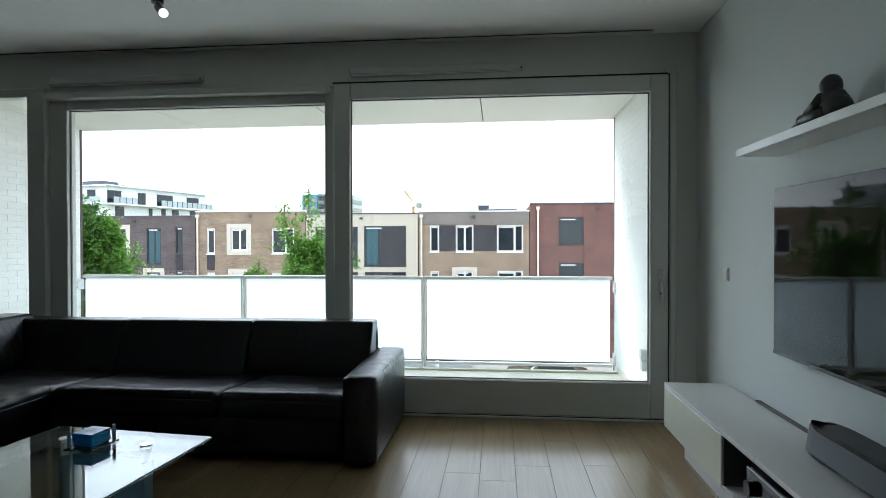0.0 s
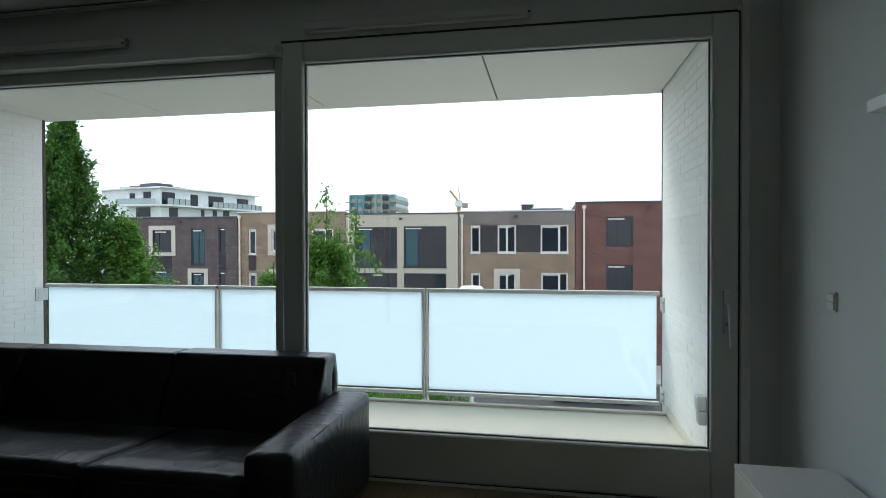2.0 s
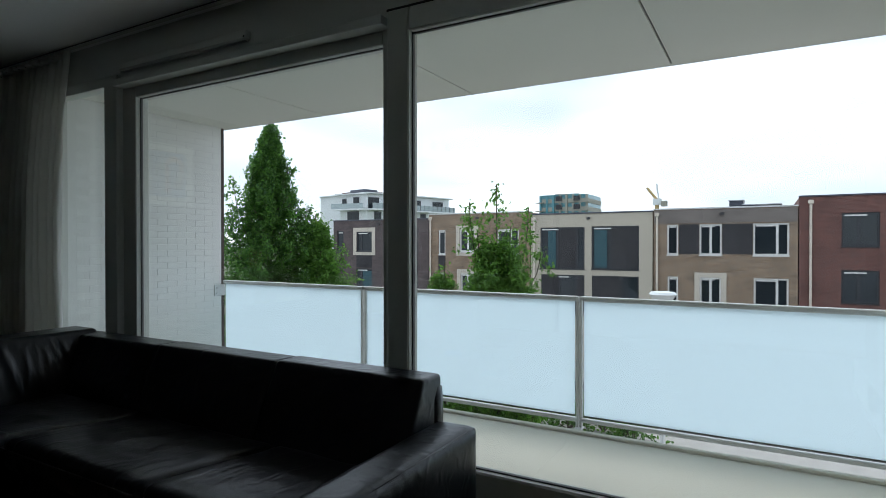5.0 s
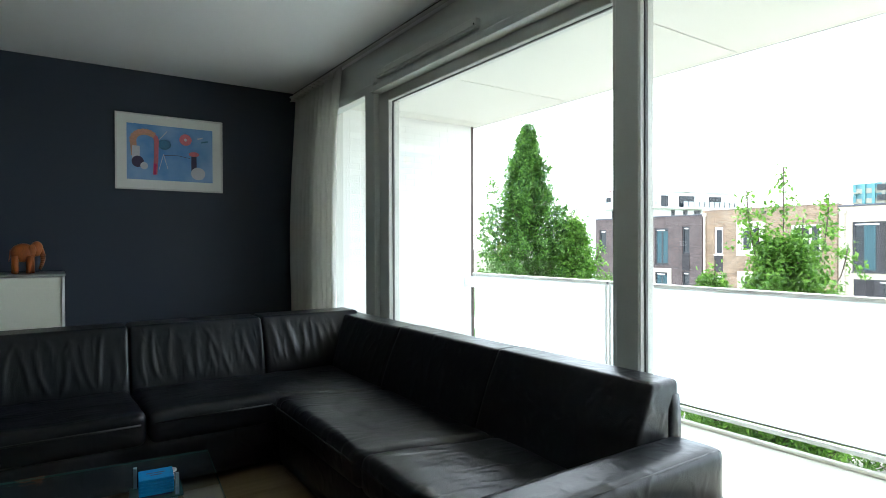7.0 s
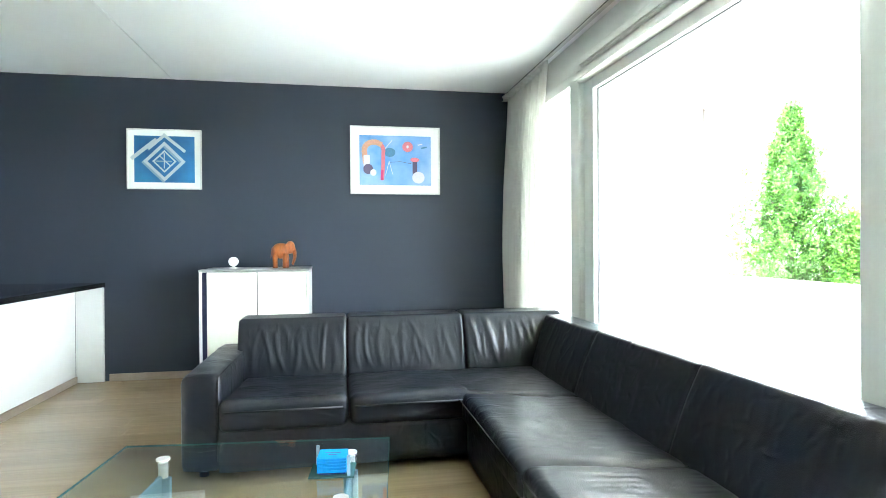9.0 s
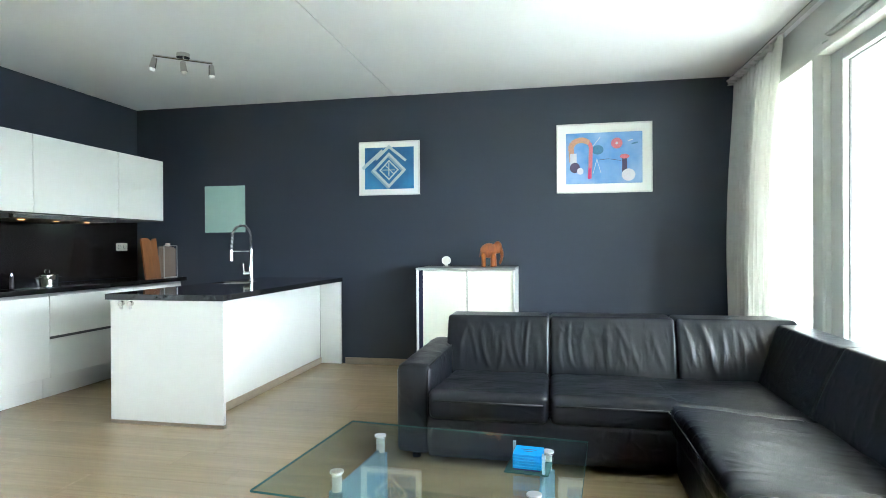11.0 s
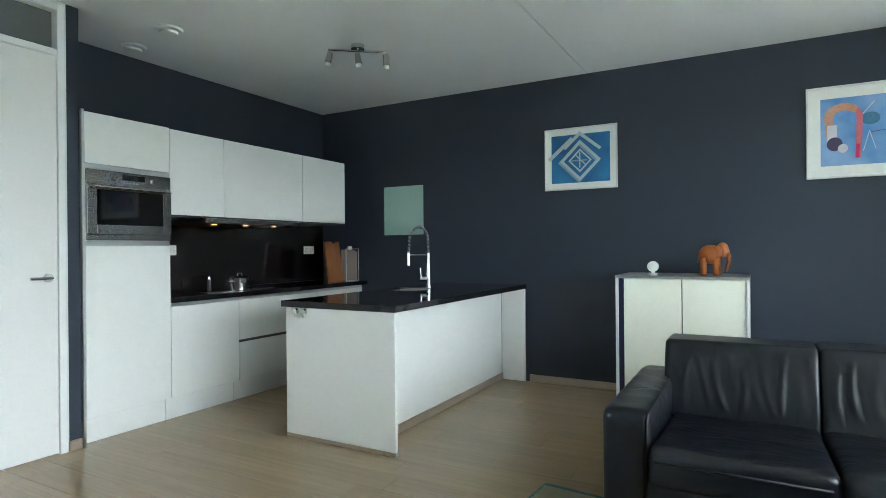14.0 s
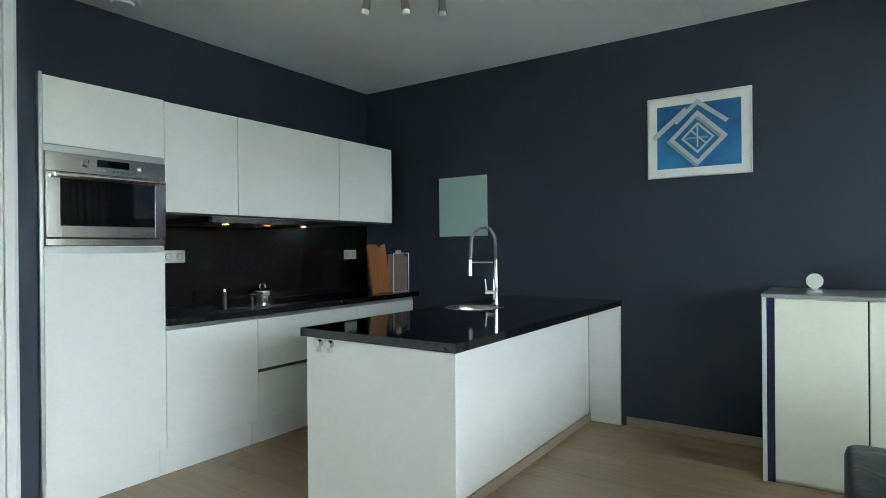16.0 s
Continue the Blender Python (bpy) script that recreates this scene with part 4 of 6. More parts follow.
P2, px, ya, yb, za, zb = picture(2.423, 3.309, 1.724, 2.391, 0.014, 0.075, "framed pale blue abstract print with orange and pink shapes")
sheet2 = part("print", box(px - 0.0004, px, ya, yb, za, zb), M_ART2, P2, "pale blue abstract print")
W2, H2 = yb - ya, zb - za
def at2(u, v):
    return ya + u * W2, zb - v * H2
arc = [at2(0.20 + 0.13 * math.cos(a), 0.30 - 0.16 * math.sin(a)) for a in [math.pi * (1.0 - k / 10) for k in range(11)]]
part("printed_arch", strip(px + 0.0030, [at2(0.08, 0.52), *arc[:8]], 0.05), M_AO, sheet2)
part("printed_arch", strip(px + 0.0036, [*arc[7:], at2(0.325, 0.62), at2(0.315, 0.86)], 0.036), M_AC, sheet2)
part("printed_bar", strip(px + 0.0042, [at2(0.315, 0.72), at2(0.31, 0.88)], 0.022), M_AR, sheet2)
part("printed_bar", strip(px + 0.0036, [at2(0.10, 0.46), at2(0.10, 0.60)], 0.06), M_AP, sheet2)
part("printed_disc", disc(px + 0.0040, *at2(0.12, 0.68), 0.048, 0.05), M_AD, sheet2)
part("printed_disc", disc(px + 0.0059, *at2(0.19, 0.75), 0.03, 0.032), M_AP, sheet2)
part("printed_disc", disc(px + 0.0049, *at2(0.42, 0.34), 0.055, 0.045), M_AT, sheet2)
part("printed_disc", disc(px + 0.0040, *at2(0.67, 0.22), 0.052, 0.052), M_AC, sheet2)
part("printed_disc", disc(px + 0.0059, *at2(0.67, 0.22), 0.012, 0.014), M_AP, sheet2)
part("printed_bar", strip(px + 0.0030, [at2(0.77, 0.50), at2(0.77, 0.75)], 0.045), M_AD, sheet2)
part("printed_disc", disc(px + 0.0040, *at2(0.77, 0.48), 0.045, 0.022), M_AC, sheet2)
part("printed_disc", disc(px + 0.0059, *at2(0.82, 0.84), 0.062, 0.058), M_AP, sheet2)
part("printed_bar", strip(px + 0.0040, [at2(0.42, 0.54), at2(0.56, 0.52), at2(0.72, 0.56)], 0.004), M_AD, sheet2)
part("printed_bar", strip(px + 0.0040, [at2(0.36, 0.80), at2(0.41, 0.52), at2(0.46, 0.78)], 0.005), M_AP, sheet2)
part("printed_bar", strip(px + 0.0040, [at2(0.36, 0.26), at2(0.45, 0.10)], 0.006), M_AP, sheet2)
part("printed_bar", strip(px + 0.0040, [at2(0.82, 0.18), at2(0.87, 0.16)], 0.010), M_AP, sheet2)
part("printed_bar", strip(px + 0.0040, [at2(0.87, 0.24), at2(0.93, 0.22)], 0.014), M_AT, sheet2)

nb = thing("glass_memo_board", (XL, -1.16, 1.38), "plain mint-green glass memo board on the dark wall", "memo board")
part("glass", box(XL + 0.012, XL + 0.018, -1.368, -0.886, 1.384, 1.891, 0.001), M_MINT, nb)
for y, z in ((-1.31, 1.44), (-0.945, 1.44), (-1.31, 1.83), (-0.945, 1.83)):
    part("spacer", tube((XL, y, z), (XL + 0.0119, y, z), 0.012), M_ALU, nb)

# ---- kitchen wall units ----
KF = -1.62
kt = thing("tall_oven_unit", (-1.37, -1.9, 0.0), "tall white gloss kitchen unit with built-in oven", "kitchen cabinet")
part("carcass", box(-1.700, -1.106, YK + 0.02, KF - 0.022, 0.172, 2.125, 0.001), M_WHITE_MATT, kt)
part("side_panel", box(-1.105, -1.088, YK + 0.02, KF + 0.002, 0.0, 2.14, 0.002), M_ALU, kt, "pale grey end panel")
part("door", box(-1.700, -1.107, KF - 0.020, KF, 0.172, 1.272, 0.0012), M_WHITE, kt, "white gloss door")
part("flap_door", box(-1.700, -1.107, KF - 0.020, KF, 1.802, 2.128, 0.0012), M_WHITE, kt, "white gloss flap door")
part("plinth", box(-1.700, -1.106, YK + 0.03, KF - 0.075, 0.0, 0.1715, 0.0008), M_WHITE, kt)
part("trim_rail", box(-1.700, -1.107, KF - 0.020, KF - 0.006, 1.770, 1.800), M_ALU, kt)
part("trim_rail", box(-1.700, -1.107, KF - 0.020, KF - 0.006, 1.274, 1.306), M_ALU, kt)

ov = thing("built_in_oven", (-1.385, KF, 1.31), "stainless steel built-in oven with a dark glass door", "oven")
part("body", box(-1.675, -1.125, KF - 0.019, KF - 0.004, 1.31, 1.765, 0.001), M_BLACK, ov)
panel = part("control_panel", box(-1.697, -1.109, KF - 0.003, KF + 0.014, 1.672, 1.765, 0.002), M_STEEL, ov, "steel control panel")
part("display", box(-1.50, -1.342, KF + 0.014, KF + 0.0155, 1.712, 1.748), M_BLACKGLASS, panel)
for x in (-1.292, -1.57):
    k = part("knob", tube((x, KF + 0.014, 1.722), (x, KF + 0.034, 1.722), 0.019, 0.017, 22), M_STEEL, panel)
    part("pointer", box(x - 0.002, x + 0.002, KF + 0.034, KF + 0.036, 1.722, 1.738), M_BLACK, k)
for i in range(7):
    part("button", tube((-1.49 + 0.0235 * i, KF + 0.014, 1.694), (-1.49 + 0.0235 * i, KF + 0.017, 1.694), 0.0055, n=12), M_CHROME, panel)
for z in (1.732, 1.710):
    part("indicator", tube((-1.61, KF + 0.014, z), (-1.61, KF + 0.0155, z), 0.004, n=10), M_BLACK, panel)
odoor = part("oven_door", frame_bars(-1.697, -1.109, 1.352, 1.669, KF - 0.002, KF + 0.022, 0.062, 0.002, 0.058, 0.03), M_STEEL, ov, "steel door frame")
part("window", box(-1.636, -1.170, KF - 0.001, KF + 0.016, 1.409, 1.640), M_BLACKGLASS, odoor, "dark glass")
part("inner_pane", box(-1.590, -1.216, 1.43, 1.615, KF + 0.0162, KF + 0.0168), M_OVENGLASS, odoor, "grey see-through pane")
hd = part("handle", pipe([(-1.670, KF + 0.052, 1.652), (-1.136, KF + 0.052, 1.652)], 0.009, 14), M_CHROME, odoor, "round steel bar handle")
for x in (-1.645, -1.162):
    part("handle_post", tube((x, KF + 0.02, 1.652), (x, KF + 0.05, 1.652), 0.006), M_CHROME, hd)
part("lower_trim", box(-1.697, -1.109, KF - 0.003, KF + 0.014, 1.311, 1.346, 0.002), M_STEEL, ov)
part("gap_shadow_strip", box(-1.697, -1.109, KF - 0.003, KF + 0.004, 1.347, 1.351), M_BLACK, ov)


def base_unit(x0, x1, fronts, label):
    u = thing("base_unit", ((x0 + x1) / 2, -1.9, 0.0), label, "kitchen cabinet", "kitchen base units")
    part("carcass", box(x0 + 0.001, x1 - 0.001, YK + 0.01, KF - 0.022, 0.172, 0.855, 0.001), M_WHITE_MATT, u)
    part("plinth", box(x0 + 0.0002, x1 - 0.0002, YK + 0.02, KF - 0.075, 0.0, 0.1715, 0.0005), M_WHITE, u)
    for z0, z1 in fronts:
        part("door" if z1 - z0 > 0.5 else "drawer", box(x0 + 0.001, x1 - 0.001, KF - 0.020, KF, z0 - 0.003, z1, 0.0012), M_WHITE, u)
        # mid-height channel is coloured dark for the shade in the drawer gap
        part("grip_profile", box(x0 + 0.001, x1 - 0.001, KF - 0.019, KF - 0.008, z1 + 0.001, z1 + 0.023), M_ALU if z1 > 0.6 else M_GREYPL, u, "grip channel, grey metal at the top, coloured dark for the shaded drawer gap")


base_unit(-2.318, -1.703, [(0.175, 0.832)], "white gloss kitchen base unit with one door")
base_unit(-3.255, -2.320, [(0.175, 0.482), (0.507, 0.832)], "white gloss kitchen base unit with two deep drawers")
base_unit(-3.98, -3.257, [(0.175, 0.482), (0.507, 0.832)], "white gloss kitchen base unit with two deep drawers")
solid("worktop", box(XL + 0.004, -1.704, YK + 0.008, KF + 0.016, 0.858, 0.898, 0.003), M_GRANITE, "polished black stone worktop along the wall", "worktop")
solid("splashback", box(XL + 0.02, -1.704, YK + 0.001, YK + 0.007, 0.90, 1.50), M_SPLASH, "glossy black splashback behind the worktop", "splashback")
hob = thing("induction_hob", (-2.45, -1.93, 0.898), "flat black glass induction hob", "hob")
part("glass", box(-2.80, -2.10, -2.16, -1.72, 0.8985, 0.904, 0.002), M_BLACKGLASS, hob)
part("trim", box(-2.803, -2.097, -1.719, -1.714, 0.8985, 0.9045), M_STEEL, hob)


def upper_unit(x0, x1):
    u = thing("wall_unit", ((x0 + x1) / 2, -1.9, 1.49), "white gloss wall-hung kitchen unit", "kitchen cabinet", "kitchen wall units")
    part("carcass", box(x0 + 0.001, x1 - 0.001, YK + 0.004, KF - 0.022, 1.505, 2.120, 0.001), M_WHITE_MATT, u)
    part("door", box(x0 + 0.002, x1 - 0.002, KF - 0.021, KF - 0.001, 1.502, 2.122, 0.0012), M_WHITE, u)
    part("underside", box(x0 + 0.001, x1 - 0.001, YK + 0.008, KF - 0.004, 1.490, 1.5045), M_BLACK, u)


upper_unit(-2.180, -1.703)
upper_unit(-3.075, -2.182)
upper_unit(-3.700, -3.077)
hood = thing("extractor_hood", (-2.49, -1.8, 1.44), "slim steel extractor hood with three warm lights", "extractor hood")
part("body", box(-3.0, -1.97, YK + 0.012, KF + 0.005, 1.452, 1.486, 0.002), M_BLACK, hood)
part("front_bar", box(-3.0, -1.97, KF + 0.006, KF + 0.040, 1.452, 1.487, 0.003), M_STEEL, hood)
for x in (-2.13, -2.45, -2.77):
    sp = part("spot_ring", tube((x, KF - 0.06, 1.446), (x, KF - 0.06, 1.4515), 0.036, n=20), M_STEEL, hood)
    part("bulb", tube((x, KF - 0.06, 1.4435), (x, KF - 0.06, 1.4458), 0.02, n=20), M_WARM, sp, "glowing halogen bulb")


def socket(x, z, n):
    s = thing("power_socket", (x, YK + 0.008, z), "cream double wall socket on the splashback", "socket", "kitchen sockets")
    part("plate", box(x - 0.04 * n, x + 0.04 * n, YK + 0.0075, YK + 0.017, z, z + 0.085, 0.004), M_SOCKET, s)
    for i in range(n):
        cx = x + (i - (n - 1) / 2) * 0.078
        # raised dark disc draws the shade round the insert
        part("recess_shade", tube((cx, YK + 0.0172, z + 0.042), (cx, YK + 0.0182, z + 0.042), 0.024, n=20), M_GREYPL, s)
        part("insert", tube((cx, YK + 0.0183, z + 0.042), (cx, YK + 0.0193, z + 0.042), 0.021, n=20), M_SOCKET, s)
        for dx in (-0.009, 0.009):
            # pin holes are raised black discs, their dark put into the colour
            part("hole", tube((cx + dx, YK + 0.0194, z + 0.042), (cx + dx, YK + 0.0198, z + 0.042), 0.003, n=8), M_BLACK, s)


socket(-3.80, 1.19, 2)
socket(-2.095, 1.20, 2)

pt = thing("cooking_pot", (-2.60, -1.93, 0.9045), "small shiny steel cooking pot with lid on the hob", "pot")
bm = tube((-2.60, -1.93, 0.9045), (-2.60, -1.93, 0.985), 0.078, 0.085, 32)
part("pot_body", bm, M_CHROME, pt)
lid = part("lid", ball((-2.60, -1.93, 0.986), 0.086, (1, 1, 0.32), None, 28, 12), M_CHROME, pt, smooth=True)
part("knob", pipe([(-2.625, -1.93, 1.008), (-2.62, -1.93, 1.035), (-2.58, -1.93, 1.035), (-2.575, -1.93, 1.008)], 0.006, 8), M_CHROME, lid)
for s in (-1, 1):
    part("handle", pipe([(-2.60 + s * 0.08, -1.96, 0.965), (-2.60 + s * 0.125, -1.95, 0.968), (-2.60 + s * 0.125, -1.91, 0.968), (-2.60 + s * 0.08, -1.90, 0.965)], 0.006, 8), M_CHROME, pt)
sp = thing("salt_mill", (-2.36, -2.03, 0.9045), "small dark shiny mill standing beside the pot", "mill")
part("body", tube((-2.36, -2.03, 0.9045), (-2.36, -2.03, 0.99), 0.017, 0.013, 16), M_BLACK, sp)
part("cap", tube((-2.36, -2.03, 0.991), (-2.36, -2.03, 1.012), 0.014, 0.012, 16), M_CHROME, sp)


def leaning(x0, x1, h, t, y, lean, notch):
    """A board that leans on the wall; notch dips its upper edge."""
    bm = bmesh.new()
    n = 14
    lo, hi = [], []
    for i in range(n + 1):
        s = i / n
        x = x0 + (x1 - x0) * s
        top = h - notch * math.exp(-((s - 0.35) / 0.13) ** 2) - 0.15 * notch * (s > 0.9)
        lo.append(bm.verts.new((x, y, 0.899)))
        hi.append(bm.verts.new((x, y - lean, 0.899 + top)))
    for i in range(n):
        bm.faces.new((lo[i], lo[i + 1], hi[i + 1], hi[i]))
    bm.normal_update()
    bmesh.ops.solidify(bm, geom=bm.faces[:], thickness=t)
    return bm


solid("cutting_board", leaning(-3.81, -3.585, 0.42, 0.02, -1.755, 0.06, 0.03), M_BOARD, "warm brown wooden cutting board standing on the worktop", "cutting board")
tr = thing("tray_rack", (-3.92, -1.80, 0.898), "stack of grey-brown trays in a slim metal rack", "tray")
for i in range(3):
    part("tray", box(-4.045, -3.835, -1.79 + 0.022 * i, -1.775 + 0.022 * i, 0.901, 1.235 - 0.01 * i, 0.004), M_BOARD2, tr)
part("rack", frame_bars(-4.05, -3.830, 0.899, 1.245, -1.722, -1.715, 0.006, 0.001), M_ALU, tr)
part("knob", box(-3.97, -3.92, -1.77, -1.74, 1.236, 1.27, 0.004), M_SOCKET, tr)

# ---- kitchen island ----
IX0, IX1, IY0, IY1 = XL + 0.003, -1.862, -0.698, 0.216
il = thing("kitchen_island", (-2.95, -0.25, 0.0), "white gloss kitchen island joined to the dark wall", "kitchen island")
part("end_panel", box(IX1 - 0.03, IX1 - 0.004, IY0 + 0.040, IY1 - 0.004, 0.022, 0.856, 0.002), M_WHITE, il, "white end panel")
part("back_panel", box(IX0 + 0.03, IX1 - 0.031, -0.055, -0.023, 0.0, 0.856, 0.001), M_WHITE, il, "white recessed back panel")
part("wall_panel", box(IX0, IX0 + 0.028, -0.022, IY1 - 0.008, 0.0, 0.856, 0.002), M_WHITE, il)
part("carcass", box(IX0 + 0.002, IX1 - 0.031, IY0 + 0.07, -0.086, 0.10, 0.856, 0.001), M_WHITE_MATT, il)
part("plinth", box(IX0 + 0.03, IX1 - 0.032, -0.0225, -0.008, 0.0, 0.060, 0.003), M_SKIRT, il, "oak skirting strip")
part("plinth", box(IX0 + 0.03, IX1 - 0.05, IY0 + 0.11, IY0 + 0.125, 0.0, 0.099), M_WHITE, il)
part("foot_strip", box(IX1 - 0.032, IX1 - 0.002, IY0 + 0.043, IY1 - 0.003, 0.0, 0.021), M_SKIRT, il, "brown foot strip")
for i in range(3):
    a = IX0 + 0.04 + i * 0.70
    part("door", box(a, a + 0.695, IY0 + 0.048, IY0 + 0.069, 0.105, 0.83, 0.003), M_WHITE, il)
for y in (-0.56, -0.488):
    k = part("hook", tube((IX1 - 0.004, y, 0.835), (IX1 + 0.022, y, 0.835), 0.018, 0.018, 16), M_STEEL, il, "round metal hook")
    part("hook_tip", box(IX1 + 0.0, IX1 + 0.018, y - 0.008, y + 0.008, 0.795, 0.822, 0.003), M_ALU, k)
wt = thing("island_worktop", ((IX0 + IX1) / 2, (IY0 + IY1) / 2, 0.858), "polished black stone island worktop with a round sink", "worktop")


def slab_with_hole(x0, x1, y0, y1, z0, z1, c, r, n=48):
    """A flat slab with one round hole."""
    bm = bmesh.new()
    ring, edge = [], []
    for k in range(n):
        a = 2 * math.pi * (k + 0.5) / n
        d = Vector((math.cos(a), math.sin(a)))
        s = min(((x1 - c[0]) / d.x if d.x > 0 else (x0 - c[0]) / d.x), ((y1 - c[1]) / d.y if d.y > 0 else (y0 - c[1]) / d.y))
        ring.append((c[0] + r * d.x, c[1] + r * d.y))
        edge.append([c[0] + s * d.x, c[1] + s * d.y])
    for q in ((x0, y0), (x0, y1), (x1, y0), (x1, y1)):
        k = min(range(n), key=lambda i: (edge[i][0] - q[0]) ** 2 + (edge[i][1] - q[1]) ** 2)
        edge[k] = list(q)
    lay = lambda pts, z: [bm.verts.new((p[0], p[1], z)) for p in pts]
    rt, et, rb, eb = lay(ring, z1), lay(edge, z1), lay(ring, z0), lay(edge, z0)
    for k in range(n):
        j = (k + 1) % n
        bm.faces.new((rt[k], et[k], et[j], rt[j])), bm.faces.new((rb[k], rb[j], eb[j], eb[k]))
        bm.faces.new((et[k], eb[k], eb[j], et[j])), bm.faces.new((rt[k], rt[j], rb[j], rb[k]))
    bmesh.ops.recalc_face_normals(bm, faces=bm.faces[:])
    return bm


SK = (-3.13, -0.46)
part("slab", slab_with_hole(IX0, IX1, IY0, IY1, 0.858, 0.898, SK, 0.19), M_GRANITE, wt)
bowl = bmesh.new()
rows_ = [(0.19, 0.893), (0.188, 0.87), (0.18, 0.76), (0.14, 0.735), (0.03, 0.73)]
rings_ = [[bowl.verts.new((SK[0] + r * math.cos(2 * math.pi * k / 40), SK[1] + r * math.sin(2 * math.pi * k / 40), z)) for k in range(40)] for r, z in rows_]
for a, b in zip(rings_, rings_[1:]):
    for k in range(40):
        bowl.faces.new((a[k], a[(k + 1) % 40], b[(k + 1) % 40], b[k]))
bowl.faces.new(rings_[-1])
bowl.normal_update()
bmesh.ops.solidify(bowl, geom=bowl.faces[:], thickness=0.002)
sink = part("sink_bowl", bowl, M_STEEL, wt, "round stainless steel sink", smooth=True)
part("rim", pipe([(SK[0] + 0.193 * math.cos(2 * math.pi * k / 48), SK[1] + 0.193 * math.sin(2 * math.pi * k / 48), 0.8975) for k in range(49)], 0.0025, 8), M_STEEL, sink, smooth=True)

FX, FY, FZ = -3.43, -0.47, 0.898
fa = thing("kitchen_tap", (FX, FY, FZ), "tall chrome kitchen tap with a coiled spring hose", "tap")
part("base_ring", tube((FX, FY, FZ), (FX, FY, FZ + 0.012), 0.030, n=24), M_CHROME, fa)
part("column", tube((FX, FY, FZ + 0.012), (FX, FY, FZ + 0.30), 0.019, n=20), M_CHROME, fa)
arch = [(FX, FY, FZ + 0.30), (FX, FY, FZ + 0.40)] + [(FX + 0.03 * (1 - math.cos(a)), FY - 0.08 * (1 - math.cos(a)), FZ + 0.42 + 0.115 * math.sin(a)) for a in [math.pi * k / 16 for k in range(17)]] + [(FX + 0.062, FY - 0.165, FZ + 0.33), (FX + 0.063, FY - 0.168, FZ + 0.29)]
part("hose", pipe(arch, 0.007, 8), M_BLACK, fa, "black inner hose", smooth=True)
coil, A = [], [Vector(p) for p in arch]
lens_ = [0]
for a, b in zip(A, A[1:]):
    lens_.append(lens_[-1] + (b - a).length)
turns, steps = 46, 46 * 9
for k in range(steps + 1):
    d = lens_[-1] * k / steps
    i = max(j for j in range(len(A) - 1) if lens_[j] <= d + 1e-9)
    f = (d - lens_[i]) / (lens_[i + 1] - lens_[i])
    p, tang = A[i].lerp(A[i + 1], f), (A[i + 1] - A[i]).normalized()
    u = tang.cross(Vector((0.93, 0.35, 0))).normalized()
    v = tang.cross(u)
    ang = 2 * math.pi * turns * k / steps
    coil.append(p + 0.0135 * (math.cos(ang) * u + math.sin(ang) * v))
part("spring", pipe(coil, 0.0028, 5), M_CHROME, fa, smooth=True)
part("spray_head", tube((FX + 0.063, FY - 0.168, FZ + 0.19), (FX + 0.063, FY - 0.168, FZ + 0.30), 0.018, 0.015, 18), M_CHROME, fa)
part("holder_arm", pipe([(FX, FY, FZ + 0.285), (FX + 0.06, FY - 0.16, FZ + 0.285)], 0.006, 8), M_CHROME, fa)
lv = part("mixer", tube((FX - 0.005, FY - 0.015, FZ + 0.07), (FX + 0.02, FY - 0.07, FZ + 0.07), 0.022, n=20), M_CHROME, fa)
part("lever", tube((FX + 0.02, FY - 0.062, FZ + 0.085), (FX + 0.025, FY - 0.07, FZ + 0.165), 0.006), M_CHROME, lv)

# ---- ceiling fittings ----
def spot_head(bmparent, x, y, z, aim):
    a = Vector(aim).normalized()
    st = part("stem", tube((x, y, z), (x, y, z - 0.03), 0.005), M_STEEL, bmparent)
    c = Vector((x, y, z - 0.045))
    h = part("head", tube(c - a * 0.03, c + a * 0.05, 0.021, 0.026, 18), M_STEEL, bmparent)
    part("bulb", tube(c + a * 0.051, c + a * 0.075, 0.022, 0.018, 18), M_BULB, h, "frosted white bulb")


M_BULB = surface("frosted_bulb", (0.82, 0.82, 0.78), 0.3, 0.02)
lamp = thing("ceiling_spot_bar", (-2.486, -0.515, ZC), "brushed steel ceiling bar with three spotlights, switched off", "ceiling lamp")
part("rose", tube((-2.486, -0.515, ZC), (-2.486, -0.515, ZC - 0.03), 0.05, n=28), M_STEEL, lamp)
part("bar", tube((-2.35, -0.685, ZC - 0.045), (-2.622, -0.345, ZC - 0.045), 0.008), M_STEEL, lamp)
part("rod", tube((-2.486, -0.515, ZC - 0.03), (-2.486, -0.515, ZC - 0.045), 0.008), M_STEEL, lamp)
spot_head(lamp, -2.355, -0.679, ZC - 0.05, (0.1, -0.2, -1))
spot_head(lamp, -2.486, -0.515, ZC - 0.05, (0.0, 0.15, -1))
spot_head(lamp, -2.617, -0.351, ZC - 0.05, (-0.1, 0.0, -1))
lamp2 = thing("ceiling_spot", (-0.90, 3.20, ZC), "small black ceiling spotlight with a glowing lens", "ceiling lamp")
part("rose", tube((-0.90, 3.20, ZC), (-0.90, 3.20, ZC - 0.02), 0.035, n=24), M_BLACK, lamp2)
part("stem", tube((-0.90, 3.20, ZC - 0.02), (-0.86, 3.17, ZC - 0.06), 0.008), M_BLACK, lamp2)
hd2 = part("head", tube((-0.89, 3.19, ZC - 0.05), (-0.80, 3.10, ZC - 0.125), 0.022, 0.027, 20), M_BLACK, lamp2)
